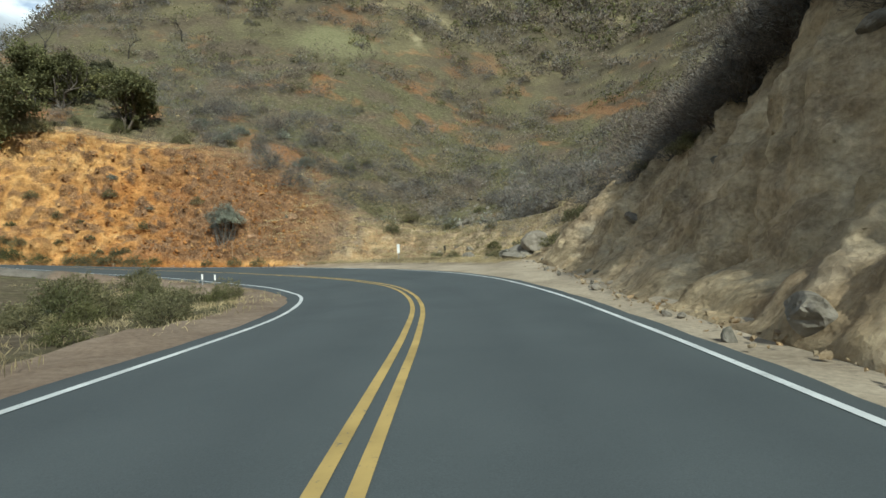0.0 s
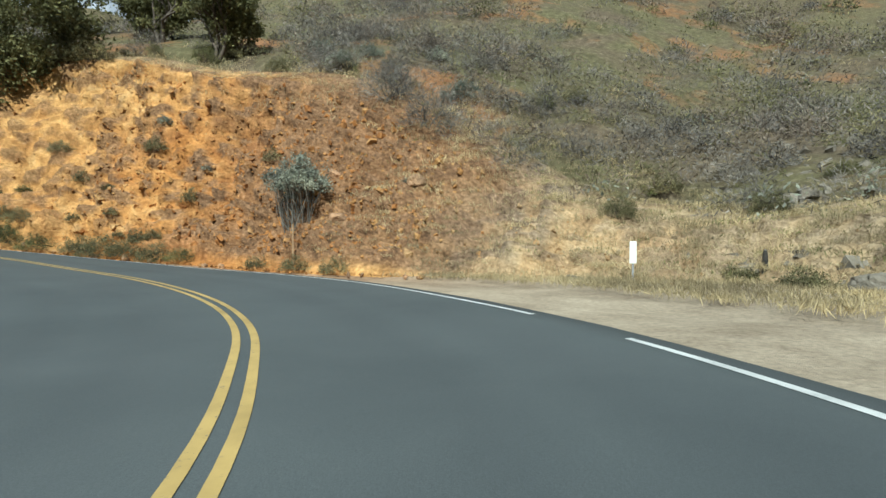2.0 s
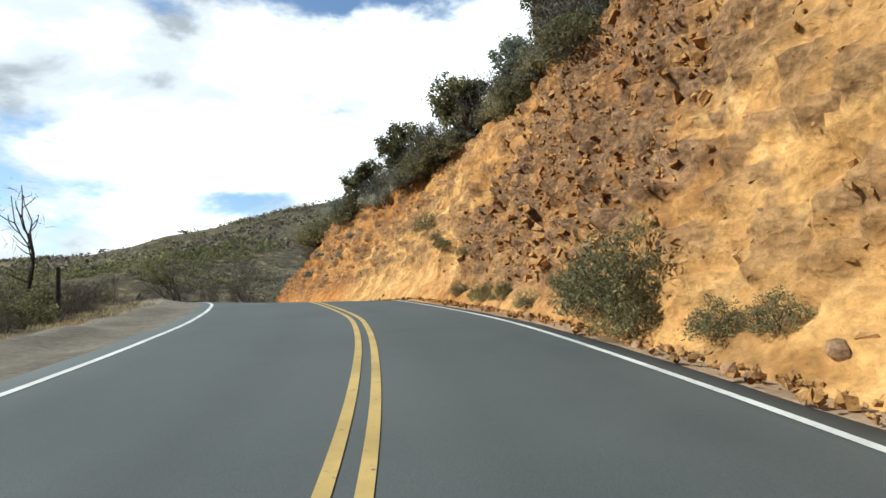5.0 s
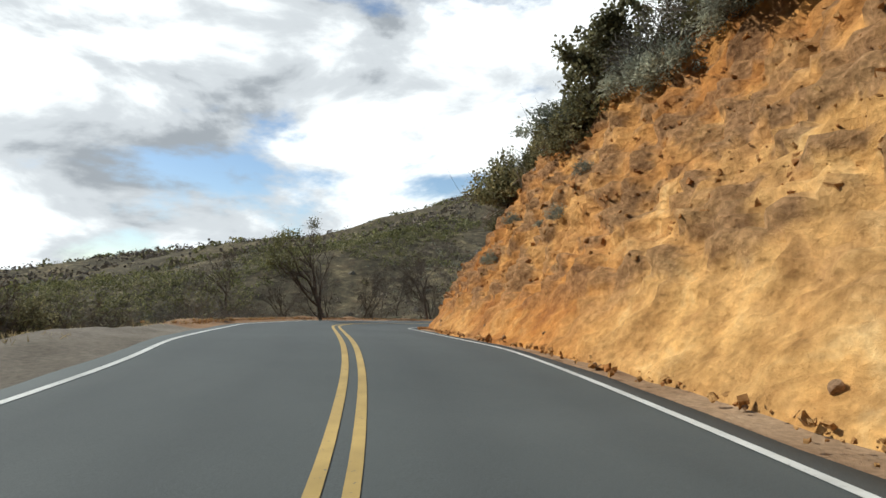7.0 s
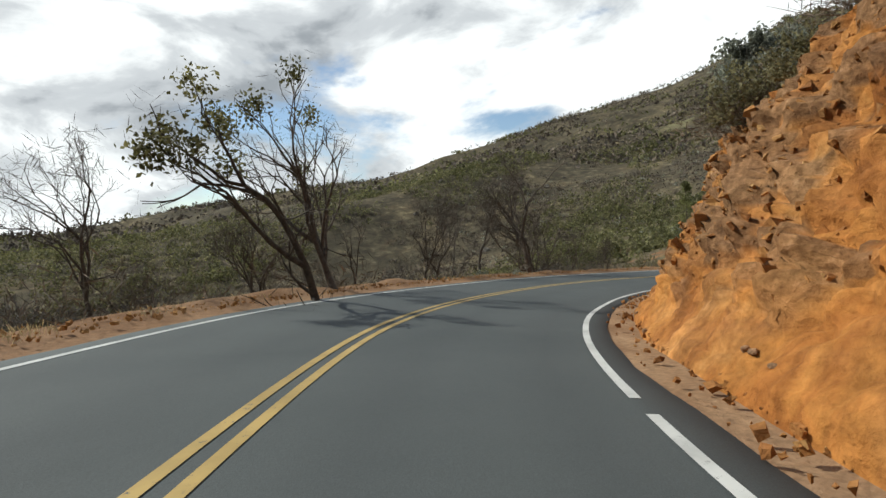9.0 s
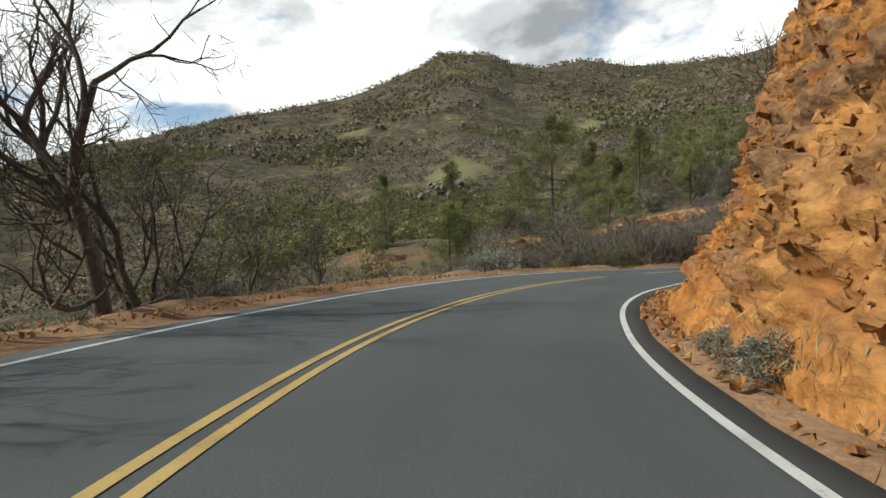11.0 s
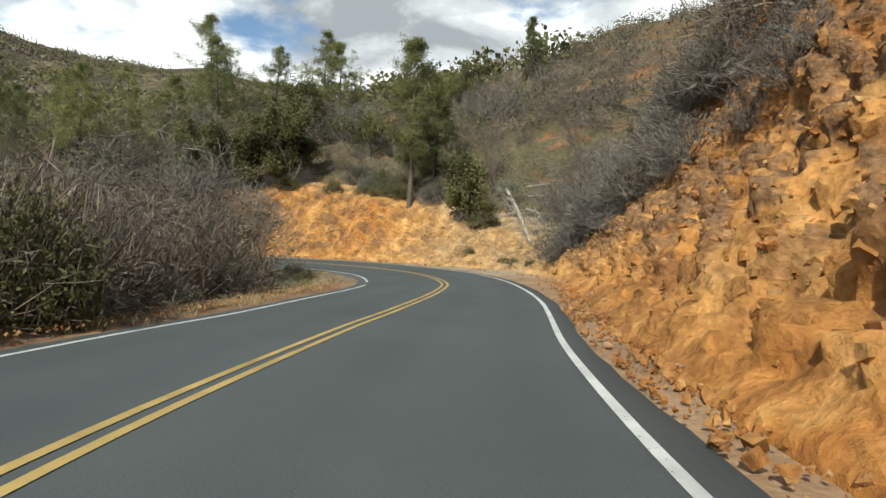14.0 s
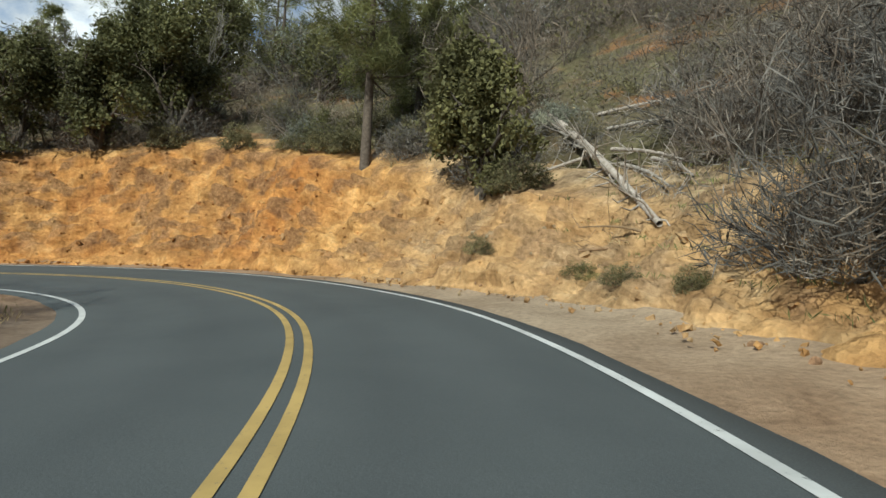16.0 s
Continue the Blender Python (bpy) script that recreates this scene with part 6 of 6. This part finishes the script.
WHITE_PLASTIC = make_plain("white_plastic", (0.66, 0.66, 0.64), (0.80, 0.80, 0.78), 0.5, 4)
REFLECTOR = make_plain("reflector", (0.55, 0.56, 0.58), (0.75, 0.76, 0.78), 0.25, 20)
GREY_STEEL = make_plain("grey_steel", (0.16, 0.165, 0.17), (0.30, 0.31, 0.32), 0.55, 12)
WEATHERED_WOOD = make_plain("weathered_wood", (0.17, 0.11, 0.06), (0.36, 0.25, 0.15), 0.9, 10)


def marker_post(at, turn, height, label):
    thing = new("marker_post")
    part("post", boxed(0.05, 0.03, height * 0.55, 0.004), GREY_STEEL, thing)
    board = part("panel", boxed(0.15 * height, 0.018, height * 0.5, 0.006), WHITE_PLASTIC, thing, "white panel")
    board.matrix_basis = pose(0, -0.025, height * 0.5)
    lens = part("reflector", boxed(0.09 * height, 0.012, 0.08 * height, 0.004), REFLECTOR, thing, "pale reflector")
    lens.matrix_basis = pose(0, -0.04, height * 0.86)
    thing.matrix_basis = pose(*at, 0, 0, turn)
    return tagged(thing, label, "marker post")


s, d = (float(w[0]) for w in nearest(np.array([-3.0]), np.array([36.4])))
x, y, z = surface_at(s, d)
marker_post((x, y, z - 0.05), 8, 1.15, "small white road marker post at the dirt turnout")
x, y, z = surface_at(30.0, -4.7)
marker_post((x, y, z - 0.05), 200, 0.5, "short white marker post beside the inner edge line")
x, y, z = surface_at(31.2, -4.8)
marker_post((x, y, z - 0.05), 215, 0.5, "short white marker post beside the inner edge line")

stake = new("wooden_stake")
part("stick", boxed(0.05, 0.04, 1.75, 0.006), WEATHERED_WOOD, stake)
stake.matrix_basis = pose(*surface_at(38.95, 4.9), 2, -1, 30)
tagged(stake, "thin weathered wooden stake below the cut", "stake")


def fence_post(at, tall, lean):
    thing = new("fence_post")
    tubes = Tubes()
    h = np.linspace(-0.3, tall, 5)
    tubes.stick(np.stack([0.02 * np.sin(h * 3), 0.02 * np.cos(h * 2), h], 1), [0.075, 0.075, 0.07, 0.068, 0.06], 8)
    part("pole", tubes.mesh("pole"), BLACK_WOOD, thing)
    thing.matrix_basis = pose(*at, *lean, 0)
    return tagged(thing, "dark burnt wooden fence post in dry grass", "fence post", "fence posts")


for s, d, tall, lean in ((72.5, -8.2, 1.6, (0, 2)), (71.0, -11.0, 1.9, (2, -8)), (68.6, -9.8, 0.5, (4, 10)), (70.2, -10.2, 0.6, (-8, 20)), (69.5, -12.4, 0.8, (2, 3)), (68.0, -12.8, 0.8, (0, -4)), (66.8, -13.2, 0.9, (3, 3)), (76.0, -11.5, 1.4, (0, 3))):
    fence_post(surface_at(s, d), tall, lean)

# the big silver bush that hangs on the face
bush = make_leafy_shrub(45, LEAF_SAGE, "hanging_bush", 0.05, 150, 1.9)
lay(bush, (-14.9, 38.0, 3.9), 1.2, 40)
tagged(bush, "large silver-leaved bush with bare grey stems", "shrub")
stems = Tubes()
rr = np.random.default_rng(3)
for k in range(64):
    a = rr.uniform(0, 6.28)
    top = np.array([math.cos(a) * 0.75, math.sin(a) * 0.75, rr.uniform(0.1, 0.6)])
    foot = np.array([rr.normal() * 0.25, rr.normal() * 0.25 + 0.5, -1.9])
    stems.stick([foot, (foot + top) / 2 + rr.normal(size=3) * 0.12, top], [0.016, 0.012, 0.006], 4)
part("stem", stems.mesh("stem"), GREY_TWIG, bush, "bare grey stems")


def fallen_log(a, b, radius, material, label, branches, seed):
    rng = np.random.default_rng(seed)
    thing = new("fallen_log")
    a, b = np.array(a, float), np.array(b, float)
    tubes = Tubes()
    t = np.linspace(0, 1, 7)[:, None]
    line = (b - a) * t + np.sin(t * 3.1) * (0.1, 0.05, 0.06)
    tubes.stick(line, radius * np.linspace(1.0, 0.45, 7), 9)
    part("log", tubes.mesh("log"), material, thing)
    if branches:
        for _ in range(branches):
            limbs = Tubes()
            u = rng.uniform(0.25, 1)
            way = rng.normal(size=3) * min(0.7, 6 * radius + 0.2) + (0, 0, 0.12)
            p = (b - a) * u
            limbs.stick([p, p + way * 0.5 + rng.normal(size=3) * 0.1, p + way], [radius * 0.22, radius * 0.14, 0.006], 4)
            part("branch", limbs.mesh("branch"), material, thing)
    thing.matrix_basis = pose(*a)
    return tagged(thing, label, "log")


trunk_s, trunk_d = (float(w[0]) for w in nearest(np.array([-123.1]), np.array([36.6])))
fallen_log(land(-130.0, 43.2, 0.3), np.array(surface_at(trunk_s, trunk_d)) + (0, 0, 0.15), 0.15, PALE_WOOD, "long pale fallen trunk lying down the slope", 44, 1)
for k, (x, y, u, v) in enumerate(((-126.2, 40.6, 2.6, -1.6), (-125.4, 39.6, 2.0, -1.9), (-127.2, 42.2, 2.4, -0.4), (-126.8, 40.4, -1.4, -1.2), (-124.6, 39.6, 1.6, -1.7), (-128.2, 43.4, 2.6, 0.2))):
    a, b = np.array(land(x, y, 0.12)), np.array(land(x + u, y + v, 0.2))
    s, d = (float(w[0]) for w in nearest(np.array([x + u]), np.array([y + v])))
    b[2] = surface_at(s, d)[2] + 0.2
    fallen_log(a, b, 0.06, PALE_WOOD, "pale dead limb with broken branches on the slope", 14, 90 + k)
fallen_log(land(-130.0, 57.0, 0.35), land(-124.5, 53.0, 0.35), 0.22, BLACK_WOOD, "charred fallen trunk on the hillside", 4, 3)
fallen_log(land(-136.0, 60.0, 0.3), land(-131.0, 61.0, 0.35), 0.18, BLACK_WOOD, "charred fallen trunk on the hillside", 3, 4)
for k, (x, y, u, v, thick, twigs) in enumerate(((-124.6, 36.4, 1.3, 0.5, 0.035, 9), (-123.6, 36.7, -1.1, -0.5, 0.03, 9), (-124.2, 36.1, 0.9, 0.9, 0.03, 8), (-120.9, 34.2, -0.5, 0.5, 0.018, 4))):
    s, d = (float(w[0]) for w in nearest(np.array([x]), np.array([y])))
    a = np.array(surface_at(s, d)) + (0, 0, 0.08)
    fallen_log(a, a + (u, v, 0.05), thick, WEATHERED_WOOD, "dead brown branch in a small heap beside the asphalt", twigs, 50 + k)
for k, (s, u, reach) in enumerate(((91.5, 0.95, 0.9), (92.6, 0.86, 1.0), (93.4, 0.9, 0.8), (94.4, 0.8, 0.7))):
    a, b = face_point(s, u), face_point(s + 0.4 * reach, u - 0.12 * reach)
    fallen_log((a.x, a.y, a.z + 0.05), (b.x, b.y, b.z + 0.1), 0.06, BLACK_WOOD if k % 2 else PALE_WOOD, "gnarled dead roots hanging over the cut", 16, 70 + k)


def stump(at, tall, radius, label):
    thing = new("tree_stump")
    tubes = Tubes()
    h = np.linspace(-0.3, tall, 6)
    tubes.stick(np.stack([0 * h, 0.03 * np.sin(h * 4), h], 1), radius * np.array([1.5, 1.2, 1.0, 0.95, 0.92, 0.55]), 10)
    part("trunk", tubes.mesh("trunk"), BLACK_WOOD, thing)
    top = part("cut_top", boxed(radius * 1.1, radius * 1.1, 0.06, 0.02), PALE_WOOD, thing, "pale broken top")
    top.matrix_basis = pose(0, 0.03 * math.sin(tall * 4), tall - 0.05)
    thing.matrix_basis = pose(*at)
    return tagged(thing, label, "stump")


stump(land(-131.2, 55.9), 1.0, 0.28, "charred tree stump on the brushy hillside")
stump(land(-129.9, 60.0), 1.4, 0.28, "charred tree stump on the brushy hillside")
stump(land(0.1, 36.9), 0.5, 0.07, "short dark stump at the back of the turnout")
stump(land(-133.5, 43.0), 1.5, 0.2, "charred tree stump on the brushy hillside")
